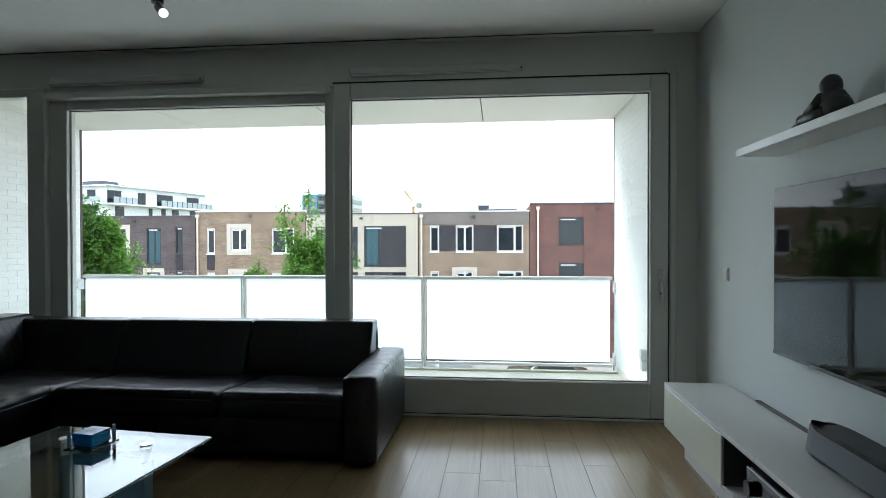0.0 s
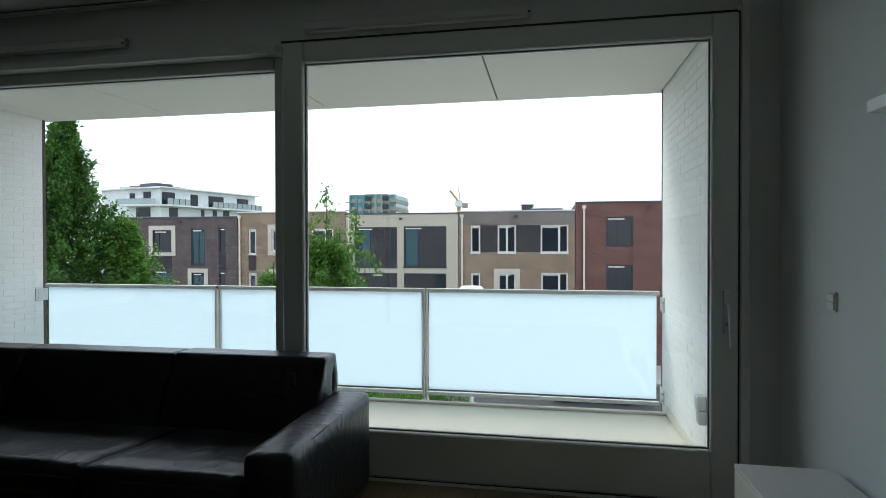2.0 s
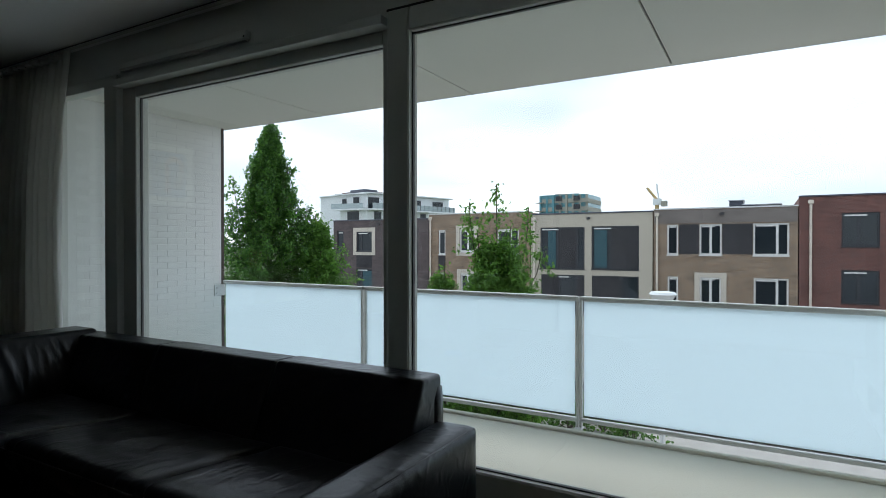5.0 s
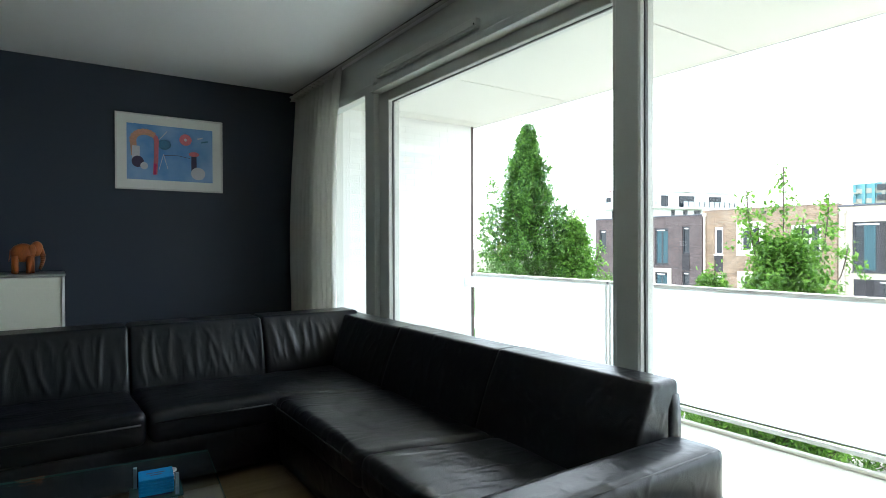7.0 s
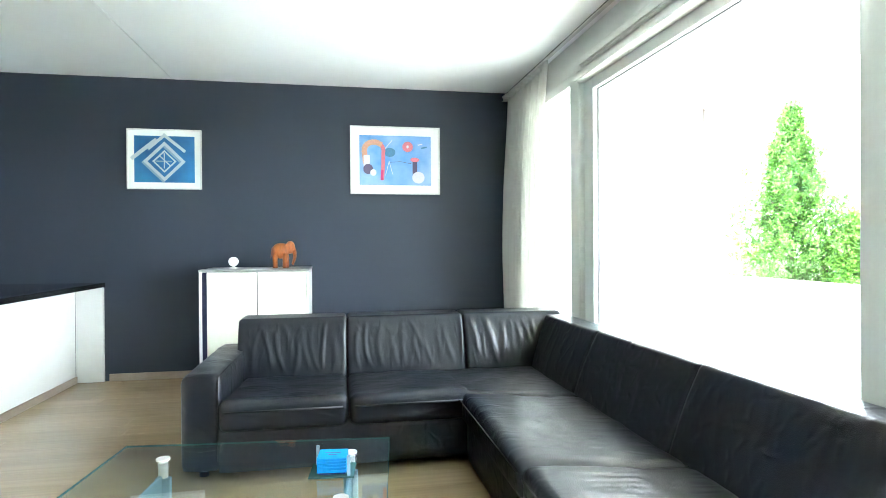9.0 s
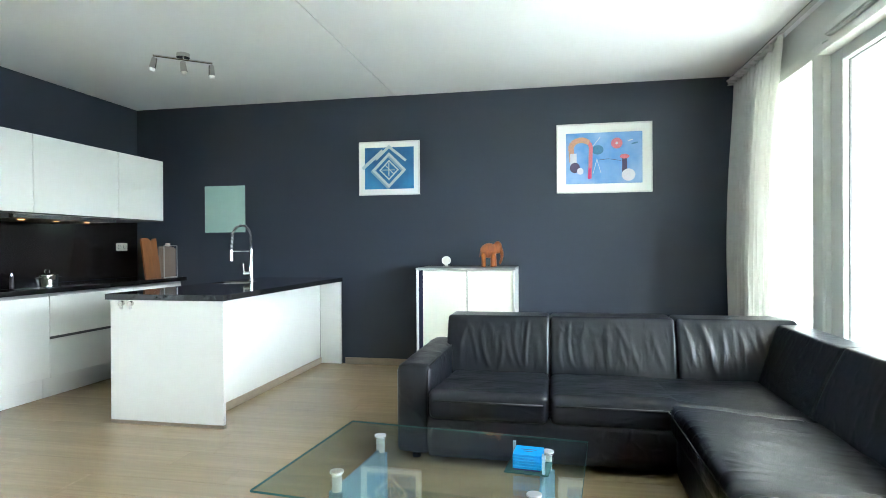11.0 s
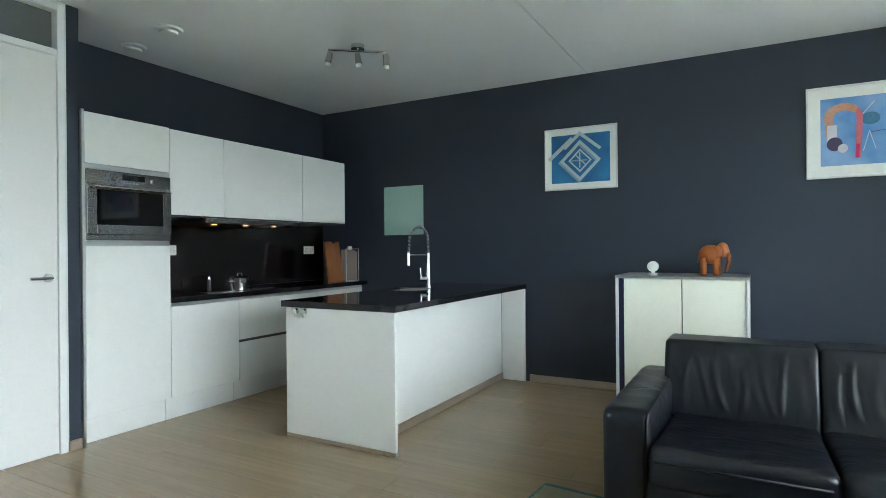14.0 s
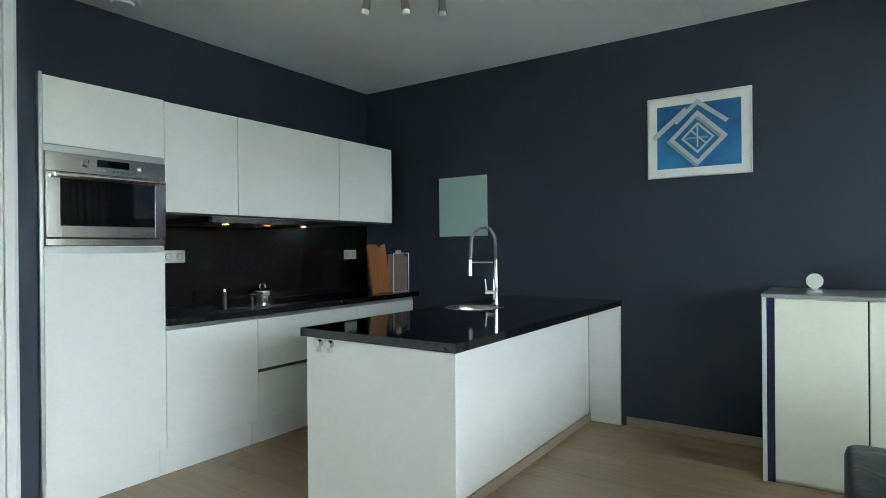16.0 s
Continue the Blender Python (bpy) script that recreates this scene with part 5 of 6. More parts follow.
part("lens", tube((-0.80, 3.10, ZC - 0.125), (-0.797, 3.097, ZC - 0.128), 0.025, n=20), M_LENS, hd2, "glowing white lens")
for x, y in ((-1.58, -1.45), (-1.66, -1.98)):
    ve = thing("ceiling_vent", (x, y, ZC), "round white ventilation disc in the ceiling", "vent", "ceiling vents")
    part("ring", tube((x, y, ZC - 0.012), (x, y, ZC), 0.085, 0.095, 32), M_WHITE_MATT, ve)
    part("disc", tube((x, y, ZC - 0.035), (x, y, ZC - 0.020), 0.058, 0.064, 32), M_WHITE_MATT, ve)
    part("stem", tube((x, y, ZC - 0.020), (x, y, ZC - 0.012), 0.02), M_GREYPL, ve)

# ---- television wall ----
tv = thing("television", (XR - 0.05, 2.16, 0.73), "large black wall-mounted flat television, switched off", "television")
part("body", box(XR - 0.05, XR - 0.012, 1.42, 2.75, 0.76, 1.49, 0.006), M_BLACK, tv)
part("screen", box(XR - 0.072, XR - 0.051, 1.353, 2.803, 0.725, 1.528, 0.002), M_SCREEN, tv, "glossy black screen")
part("bezel", box(XR - 0.0735, XR - 0.0725, 1.353, 2.803, 0.725, 0.741), M_BLACK, tv)
part("wall_mount", box(XR - 0.012, XR - 0.001, 1.9, 2.4, 0.95, 1.35, 0.002), M_STEEL, tv)
sh = thing("wall_shelf", (XR - 0.1, 2.1, 1.70), "white floating wall shelf above the television", "shelf")
part("board", box(XR - 0.215, XR - 0.001, 1.15, 2.893, 1.700, 1.738, 0.002), M_WHITE_MATT, sh)


def seated_figure(x, y, z):
    """A crouched figure in profile along y: big head, bent back, arms on drawn-up knees."""
    bm = ball((x, y - 0.02, z + 0.052), 0.062, (0.85, 1.15, 0.85), None, 24, 14)
    ball((x, y - 0.005, z + 0.088), 0.050, (0.95, 1.0, 0.95), bm, 22, 14)
    ball((x, y + 0.012, z + 0.146), 0.043, (0.92, 1.0, 1.08), bm, 22, 14)
    ball((x, y + 0.045, z + 0.140), 0.016, (0.9, 0.9, 0.8), bm, 12, 8)
    for sx in (-1, 1):
        tube((x + sx * 0.042, y + 0.0, z + 0.10), (x + sx * 0.046, y + 0.085, z + 0.058), 0.021, 0.017, 12, bm)
        tube((x + sx * 0.046, y + 0.085, z + 0.058), (x + sx * 0.030, y + 0.155, z + 0.046), 0.018, 0.014, 12, bm)
        tube((x + sx * 0.040, y - 0.02, z + 0.030), (x + sx * 0.045, y + 0.13, z + 0.036), 0.032, 0.024, 12, bm)
        ball((x + sx * 0.044, y + 0.135, z + 0.034), 0.028, (0.9, 1.1, 1.0), bm, 14, 10)
        ball((x + sx * 0.036, y + 0.185, z + 0.018), 0.024, (0.9, 1.9, 0.75), bm, 14, 10)
    ball((x, y + 0.06, z + 0.026), 0.05, (1.0, 1.6, 0.52), bm, 18, 10)
    return bm


solid("seated_statue", seated_figure(XR - 0.11, 2.245, 1.738), M_STATUE, "small dark bronze-green crouched statue on the shelf", "statue", smooth=True)

ux, uz0, uz1 = 2.21, 0.135, 0.405
un = thing("tv_unit", (2.4, 2.2, 0.0), "low white television unit with an open compartment", "tv unit")
part("top", box(ux, XR - 0.03, 0.9, 3.49, uz1 - 0.022, uz1, 0.002), M_WHITE_MATT, un)
part("base_board", box(ux + 0.004, XR - 0.03, 0.9, 3.486, uz0, uz0 + 0.02, 0.002), M_WHITE_MATT, un)
part("end_panel", box(ux + 0.004, XR - 0.03, 3.468, 3.488, uz0 + 0.021, uz1 - 0.023, 0.001), M_WHITE_MATT, un)
part("door", box(ux, ux + 0.018, 2.585, 3.486, uz0 + 0.002, uz1 - 0.024, 0.002), M_CREAM, un, "cream drop-front door")
part("divider", box(ux + 0.004, XR - 0.04, 2.56, 2.582, uz0 + 0.021, uz1 - 0.023, 0.001), M_GREYPL, un, "dark grey divider")
part("divider", box(ux + 0.004, XR - 0.04, 1.62, 1.64, uz0 + 0.021, uz1 - 0.023, 0.001), M_GREYPL, un)
part("door", box(ux, ux + 0.018, 0.905, 1.60, uz0 + 0.002, uz1 - 0.024, 0.002), M_CREAM, un)
part("back_panel", box(XR - 0.045, XR - 0.031, 0.92, 3.46, uz0 + 0.021, uz1 - 0.023), M_WHITE_MATT, un)
part("plinth", box(ux + 0.07, XR - 0.05, 0.98, 3.32, 0.0, uz0 - 0.001, 0.002), M_WHITE_MATT, un)
# raised dark strip draws the shade in the cable slot at the wall
part("cable_slot_shade", box(XR - 0.029, XR - 0.002, 0.9, 3.10, uz1 - 0.03, uz1 + 0.006, 0.002), M_GREYPL, un, "dark strip drawn for the shaded cable slot along the wall")
rc = thing("av_receiver", (2.42, 2.18, uz0 + 0.021), "black audio receiver with a large knob", "receiver")
part("body", box(ux + 0.05, XR - 0.10, 1.95, 2.40, uz0 + 0.030, uz0 + 0.175, 0.004), M_BLACK, rc)
part("front_panel", box(ux + 0.038, ux + 0.049, 1.945, 2.405, uz0 + 0.028, uz0 + 0.178, 0.003), M_BLACKGLASS, rc)
part("knob", tube((ux + 0.012, 2.345, uz0 + 0.105), (ux + 0.038, 2.345, uz0 + 0.105), 0.032, n=26), M_BLACK, rc)
part("display", box(ux + 0.0365, ux + 0.0378, 2.05, 2.25, uz0 + 0.11, uz0 + 0.15), M_GREYPL, rc)
for y in (1.99, 2.36):
    part("foot", tube((ux + 0.08, y, uz0 + 0.0205), (ux + 0.08, y, uz0 + 0.031), 0.02), M_BLACK, rc)


def dock(y0, y1, x, z0, z1):
    """A speaker body, wider at the front, with rounded ends."""
    bm = bmesh.new()
    prof = [(-0.075, z0), (-0.09, z0 + 0.02), (-0.075, z1 - 0.01), (-0.06, z1), (0.06, z1), (0.072, z1 - 0.01), (0.06, z0)]
    rows = []
    for k in range(17):
        s = -1 + 2 * k / 16
        f = (1 - abs(s) ** 6) ** 0.5 * 0.35 + 0.65
        y = (y0 + y1) / 2 + s * (y1 - y0) / 2
        rows.append([bm.verts.new((x + px_ * f, y, pz_)) for px_, pz_ in prof])
    for a, b in zip(rows, rows[1:]):
        for j in range(len(prof)):
            bm.faces.new((a[j], b[j], b[(j + 1) % len(prof)], a[(j + 1) % len(prof)]))
    bm.faces.new(rows[0]), bm.faces.new(rows[-1][::-1])
    bmesh.ops.recalc_face_normals(bm, faces=bm.faces[:])
    return bm


dk = thing("wireless_speaker", (2.495, 1.99, uz1), "dark grey wireless speaker standing on the television unit", "speaker")
part("body", dock(1.68, 2.30, 2.495, uz1 + 0.018, uz1 + 0.135), M_GREYPL, dk)
part("top_inlay", dock(1.72, 2.26, 2.495, uz1 + 0.1355, uz1 + 0.138), M_BLACK, dk)
for y in (1.79, 2.18):
    part("foot", box(2.45, 2.54, y - 0.02, y + 0.02, uz1 + 0.0005, uz1 + 0.0178, 0.003), M_BLACK, dk)
ls = thing("light_switch", (XR - 0.01, 3.565, 1.03), "white double light switch on the pale wall", "switch")
part("plate", box(XR - 0.010, XR - 0.001, 3.525, 3.605, 1.03, 1.112, 0.003), M_SOCKET, ls)
for z in (1.038, 1.072):
    part("rocker", box(XR - 0.015, XR - 0.0105, 3.533, 3.597, z, z + 0.031, 0.002), M_SOCKET, ls)

# ---- outside ----
GZ = -5.9
solid("ground", box(-600, 600, 6.0, 1500, GZ - 1.0, GZ - 0.13), M_GROUND, "flat grassy ground reaching the horizon", "ground", "structure")
solid("pavement", box(-80, 80, 6.0, 25.0, GZ - 0.12, GZ, 0.01), M_PAVE, "pale paved strip in front of the flats", "pavement", "structure")
solid("road", box(-80, 80, 25.0, 31.5, GZ - 0.125, GZ - 0.10), M_ASPHALT, "grey asphalt street between the houses", "road", "structure")
solid("pavement_far", box(-80, 80, 31.5, 36.0, GZ - 0.12, GZ, 0.01), M_PAVE, "pale paving before the row of houses", "pavement", "structure")

HY = 36.0


def window(parent, x0, x1, z0, z1, y, fm, bars=(), surround=None, curtain_at=None, pane=None):
    w = part("window", frame_bars(x0, x1, z0, z1, y + 0.06, y + 0.14, 0.09, 0), fm, parent)
    for b in bars:
        part("glazing_bar", box(b - 0.06, b + 0.06, y + 0.065, y + 0.135, z0 + 0.09, z1 - 0.09), fm, w)
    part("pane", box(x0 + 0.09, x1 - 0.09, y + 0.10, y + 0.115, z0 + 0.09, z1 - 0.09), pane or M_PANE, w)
    part("sill", box(x0 - 0.03, x1 + 0.03, y - 0.05, y + 0.06, z0 - 0.06, z0), fm, w)
    part("vent_strip", box(x0 + 0.12, min(x1 - 0.12, x0 + 0.12 + 0.6 * (x1 - x0)), y + 0.055, y + 0.062, z1 - 0.17, z1 - 0.10), M_WINWHITE, w)
    if curtain_at:
        part("curtain", box(curtain_at[0], curtain_at[1], y + 0.085, y + 0.098, z0 + 0.09, z1 - 0.2), M_CURT_T, w, "teal curtain")
    if surround:
        part("surround", frame_bars(x0 - surround, x1 + surround, z0 - surround, z1 + surround, y - 0.03, y + 0.02, surround, 0), M_STONE, w, "pale stone surround")


def house(x0, x1, zr, wall_mat, coping, rows, label, panels=(), pipe_x=None, upper=None):
    h = thing("terraced_house", ((x0 + x1) / 2, HY + 4, GZ), label, "house", "row of houses")
    holes = [(r["x"][0], r["x"][1], z0, z1) for r in rows for z0, z1 in [r["z"]]]
    part("wall", holed("y", HY, 0.3, (x0, x1), (GZ, zr), holes), wall_mat, h)
    part("side_wall", box(x0, x0 + 0.3, HY + 0.301, HY + 9, GZ, zr - 0.01), wall_mat, h)
    part("side_wall", box(x1 - 0.3, x1, HY + 0.301, HY + 9, GZ, zr - 0.01), wall_mat, h)
    part("back_wall", box(x0 + 0.301, x1 - 0.301, HY + 8.7, HY + 9, GZ, zr - 0.01), wall_mat, h)
    # added sheet in dark frame colour stands in for the unlit rooms
    part("dark_room_stand_in", box(x0 + 0.301, x1 - 0.301, HY + 0.9, HY + 1.0, GZ, zr - 0.3), M_WINDARK, h)
    roof = part("roof", box(x0 + 0.01, x1 - 0.01, HY + 0.31, HY + 8.6, zr - 0.25, zr - 0.12), M_COPING, h)
    part("coping", box(x0 - 0.02, x1 + 0.02, HY - 0.06, HY + 0.34, zr, zr + 0.08, 0.01), coping, roof)
    for r in rows:
        window(h, *r["x"], *r["z"], HY, r.get("f", M_WINWHITE), r.get("bars", ()), r.get("s"), r.get("c"))
    for a, b, c, d, m in panels:
        part("brick_panel", box(a, b, HY - 0.02, HY + 0.0, c, d), m, h)
    if pipe_x is not None:
        dp = part("downpipe", tube((pipe_x, HY - 0.08, GZ), (pipe_x, HY - 0.08, zr - 0.35), 0.06), M_PIPE, h)
        part("hopper", box(pipe_x - 0.12, pipe_x + 0.12, HY - 0.18, HY - 0.01, zr - 0.36, zr - 0.16, 0.02), M_PIPE, dp)
    part("camera_box", box((x0 + x1) / 2 - 0.1, (x0 + x1) / 2 + 0.1, HY - 0.1, HY, zr - 0.35, zr - 0.22), M_WINDARK, h)
    return h


def W(x0, x1, z0, z1, f=None, bars=(), s=None, c=None):
    return {"x": (x0, x1), "z": (z0, z1), "f": f or M_WINWHITE, "bars": bars, "s": s, "c": c}


D = M_WINDARK
house(-27.6, -18.97, 3.06, BR_DARK, M_COPING, [
    W(-27.25, -26.6, 0.7, 2.3, D), W(-25.35, -23.9, 0.77, 2.24, D, (-24.95,), 0.3), W(-22.42, -21.39, -0.12, 2.31, D, (-21.9,), None, (-22.3, -21.5)), W(-20.37, -19.85, 0.61, 2.38, D),
    W(-25.37, -23.9, -2.6, -0.53, D, (-24.95,), None, (-24.8, -24.0)), W(-22.4, -21.45, -2.6, -0.67, D, (-21.92,), 0.28, (-22.3, -21.55)), W(-20.38, -19.85, -2.6, -0.57, D)],
    "three-storey dark brown brick terraced house with flat roof", [(-25.35, -23.9, -0.46, 0.44, BR_BLACK), (-20.37, -19.85, -0.5, 0.53, BR_BLACK)])
house(-18.93, -11.41, 3.34, BR_TAN, M_COPING2, [
    W(-18.17, -17.62, 0.58, 2.27), W(-16.5, -15.37, 0.79, 2.28, M_WINWHITE, (-15.9,), 0.28), W(-13.7, -12.2, 0.59, 2.27, M_WINWHITE, (-12.75,)),
    W(-18.17, -17.62, -2.6, -0.67), W(-16.42, -15.4, -2.6, -0.69, M_WINWHITE, (-15.9,), 0.28), W(-13.7, -12.2, -2.6, -0.67, M_WINWHITE, (-12.75,))],
    "three-storey tan brick terraced house with white windows", [(-18.17, -17.62, -0.5, 0.5, BR_BLACK)], -18.78)
hb_ = house(-11.36, -3.99, 3.15, M_RENDER, M_COPING, [
    W(-10.74, -7.92, -0.22, 2.34, D, (-9.64, -8.4), None, (-10.25, -9.75)), W(-7.50, -4.74, -0.2, 2.37, D, (-6.4,), None, (-7.35, -6.6)),
    W(-10.68, -7.92, -3.0, -0.6, D, (-9.5, -8.43)), W(-7.48, -4.75, -3.0, -0.6, D, (-5.72,))],
    "three-storey cream rendered house with dark brick window bays", [], -11.12)
for a, b, c, d in ((-9.58, -8.46, -0.13, 2.25), (-6.34, -4.83, -0.11, 2.28), (-10.59, -9.56, -2.9, -0.69), (-8.37, -8.01, -2.9, -0.69), (-7.39, -5.78, -2.9, -0.69)):
    part("brick_panel", box(a, b, HY + 0.05, HY + 0.09, c, d), BR_BLACK, hb_, "black brick infill")
house(-3.93, 3.10, 3.24, BR_TAN, M_COPING2, [
    W(-3.21, -2.62, 0.7, 2.4), W(-1.53, -0.42, 0.7, 2.4, M_WINWHITE, (-0.97,)), W(1.08, 2.72, 0.7, 2.4, M_WINWHITE, (2.18,)),
    W(-3.18, -2.62, -2.6, -0.53), W(-1.51, -0.44, -2.6, -0.53, M_WINWHITE, (-0.97,), 0.26), W(1.11, 2.70, -2.6, -0.5, M_WINWHITE, (2.18,))],
    "three-storey tan brick terraced house with black brick band", [(-2.59, -1.56, 0.75, 2.4, BR_BLACK), (-0.39, 1.05, 0.75, 2.4, BR_BLACK), (-3.9, 3.08, 2.46, 3.2, BR_GREY)], -3.74)
house(3.14, 11.5, 3.70, BR_RED, M_COPING, [
    W(4.93, 6.46, 1.19, 2.86, D, (5.63,)), W(4.93, 6.46, -1.61, 0.01, D, (5.63,)), W(8.6, 9.6, 1.19, 2.86, D), W(8.6, 9.6, -1.6, 0.02, D)],
    "three-storey red brick terraced house with dark windows", [], 3.64)

# roof things
for x, w, z, h in ((0.12, 0.75, 3.12, 0.78), (1.45, 2.0, 3.12, 0.50)):
    rb = thing("roof_box", (x, HY + 5, z), "dark flat rooftop box behind the parapet", "roof box", "rooftop boxes")
    part("body", box(x - w / 2, x + w / 2, HY + 4, HY + 6, z, z + h, 0.02), M_COPING, rb)
    part("cap", box(x - w / 2 - 0.05, x + w / 2 + 0.05, HY + 3.95, HY + 6.05, z + h, z + h + 0.05), M_COPING2, rb)

# white apartment block beyond
M_BALU = surface("grey_glass_balustrade", (0.36, 0.42, 0.43), 0.2, 0.2, 0.5)
ap = thing("apartment_building", (-57.7, 80, GZ), "white terraced apartment block with balconies and glass rails, far off", "apartment building")
AE, AN = Vector((0.256, 0.967, 0)), Vector((-0.967, 0.256, 0))


def oblique(u0, u1, v0, v1, z0, z1):
    """A box along the slanted street front: u along it, v behind it."""
    bm = box(u0, u1, v0, v1, z0, z1)
    for v in bm.verts:
        v.co = Vector((-57.7, 80, v.co.z)) + AE * v.co.x + AN * v.co.y
    return bm


part("wall", oblique(0, 20.3, 0, 14, GZ, 10.0), M_APT, ap)
part("roof", oblique(-0.4, 20.8, -0.7, 14, 10.0, 10.2), M_APT, ap)
part("balcony_slab", oblique(0.0, 20.8, -1.5, -0.01, 7.15, 7.4), M_APT, ap)
part("lift_house", oblique(3.2, 6.4, 5, 9, 10.21, 11.3), M_COPING, ap)
for u0, u1 in ((0.1, 4.4), (9.0, 20.6)):
    bal = part("balustrade", oblique(u0, u1, -1.46, -1.42, 7.41, 8.35), M_BALU, ap, "grey glass balustrade")
    for k in range(int((u1 - u0) / 1.1) + 1):
        part("baluster", oblique(u0 + 1.1 * k, u0 + 1.1 * k + 0.07, -1.52, -1.47, 7.41, 8.42), M_WINDARK, bal)
for u0, u1, z0, z1 in ((0.3, 2.7, 7.45, 9.4), (5.7, 7.2, 7.45, 9.4), (9.4, 12.7, 7.45, 9.4), (15.8, 18.6, 7.45, 9.4), (1.6, 3.2, 5.2, 7.0), (7.8, 8.5, 5.2, 7.0), (10.3, 11.2, 5.2, 7.0), (12.6, 14.0, 5.2, 7.0), (16.5, 18.2, 5.2, 7.0)):
    wn_ = part("window", oblique(u0, u1, -0.05, 0.02, z0, z1), M_WINDARK, ap)
    part("pane", oblique(u0 + 0.12, (u0 + u1) / 2 - 0.06, -0.08, -0.051, z0 + 0.12, z1 - 0.12), M_PANE, wn_)
    part("pane", oblique((u0 + u1) / 2 + 0.06, u1 - 0.12, -0.08, -0.051, z0 + 0.12, z1 - 0.12), M_PANE, wn_)
part("wing", box(-63.8, -57.75, 80.4, 94, GZ, 9.9), M_APT, ap)
part("wing_roof", box(-64.2, -57.4, 79.6, 94, 9.9, 10.1), M_APT, ap)
part("wing_slab", box(-64.8, -57.7, 79.0, 80.39, 7.15, 7.4), M_APT, ap)
part("wing_balustrade", box(-64.75, -57.8, 79.0, 79.04, 7.41, 8.3), M_BALU, ap, "grey glass balustrade")
for x0, x1, z0, z1 in ((-63.35, -62.4, 7.45, 9.25), (-60.9, -59.6, 7.45, 9.45), (-62.2, -59.7, 5.5, 7.0)):
    wn_ = part("window", box(x0, x1, 80.33, 80.42, z0, z1), M_WINDARK, ap)
    part("pane", box(x0 + 0.12, (x0 + x1) / 2 - 0.06, 80.30, 80.329, z0 + 0.12, z1 - 0.12), M_PANE, wn_)
    part("pane", box((x0 + x1) / 2 + 0.06, x1 - 0.12, 80.30, 80.329, z0 + 0.12, z1 - 0.12), M_PANE, wn_)
ap2 = thing("brick_apartment_building", (-70, 95.5, GZ), "red-brown brick apartment block, far off", "apartment building")
part("wall", box(-80.5, -72.5, 95, 105, GZ, 10.9), BR_RED, ap2)
part("upper_storey", box(-79.0, -68.0, 97, 108, 10.91, 12.1), BR_RED, ap2)
part("upper_block", box(-75.8, -68.0, 95.5, 96.99, GZ, 12.1), BR_RED, ap2)
for x, z in ((-79.4, 8.9), (-77.0, 8.9), (-74.9, 10.2), (-74.9, 8.0), (-73.0, 10.2), (-73.0, 8.0)):
    part("window", box(x, x + 1.1, 94.9, 95.0, z, z + 1.5), M_WINDARK, ap2)

tw = thing("office_tower", (-46.5, 168, GZ), "teal and grey banded tower, far off", "tower")
for k in range(9):
    z = GZ + k * 2.37
    part("storey", box(-55.6, -41.6, 160, 176, z, z + 1.2), M_TOWER if k % 3 else M_TEAL, tw)
    part("glazing", box(-55.4, -41.8, 160.2, 175.8, z + 1.2, z + 2.37), M_TEAL, tw)
    part("balcony", box(-56.4, -54.2, 158.8, 160.0, z, z + 0.25), M_TOWER, tw)
    part("balcony", box(-42.4, -40.7, 158.8, 160.0, z, z + 0.25), M_TOWER, tw)
    for i in range(8):
        part("fin", box(-55.5 + i * 1.93, -54.9 + i * 1.93, 159.7, 160.0, z, z + 2.3), M_TOWER if i > 2 else M_TEAL, tw)
    if k > 5:
        for u in (-50.6, -45.4):
            # dark boxes set on the front draw the shade of recesses
            part("recess_shade", box(u, u + 1.9, 159.6, 159.69, z + 0.5, z + 1.9), M_WINDARK, tw)
part("roof_house", box(-52.0, -45.0, 163, 172, GZ + 21.33, GZ + 21.8), M_TOWER, tw)

cr = thing("tower_crane", (-22.5, 160, GZ), "yellow-white construction crane, far off", "crane")
part("mast", box(-23.5, -22.6, 159.5, 160.5, GZ, 11.6), M_CRANE, cr)
part("cab", box(-24.0, -22.0, 159, 161, 11.6, 13.2), M_APT, cr)
part("jib", pipe([(-22.8, 160, 12.6), (-25.6, 160, 16.2)], 0.38, 6), M_CRANE, cr)
part("mast_top", pipe([(-22.6, 160, 12.6), (-23.2, 160, 17.2)], 0.22, 6), M_APT, cr)
part("counterweight", box(-22.0, -20.6, 159, 161, 11.2, 12.6), M_TOWER, cr)


# ---- trees ----
def leaves(centres, count, size, seed, spread):
    """Many small pointed leaves scattered round the twig ends."""
    rng = np.random.default_rng(seed)
    C = np.array(centres)
    pick = rng.integers(0, len(C), count)
    P = C[pick] + rng.normal(0, spread, (count, 3))
    d = rng.normal(0, 1, (count, 3))
    d[:, 2] -= 0.3
    d /= np.linalg.norm(d, axis=1)[:, None]
    e = np.cross(d, rng.normal(0, 1, (count, 3)))
    e /= np.linalg.norm(e, axis=1)[:, None]
    s = size * rng.uniform(0.6, 1.3, (count, 1))
    bend = np.cross(d, e) * s * 0.18
    V = np.stack([P, P + d * s * 0.5 + e * s * 0.26 + bend, P + d * s, P + d * s * 0.5 - e * s * 0.26 + bend], 1).reshape(-1, 3)
    return V, [(4 * i, 4 * i + 1, 4 * i + 2, 4 * i + 3) for i in range(count)]


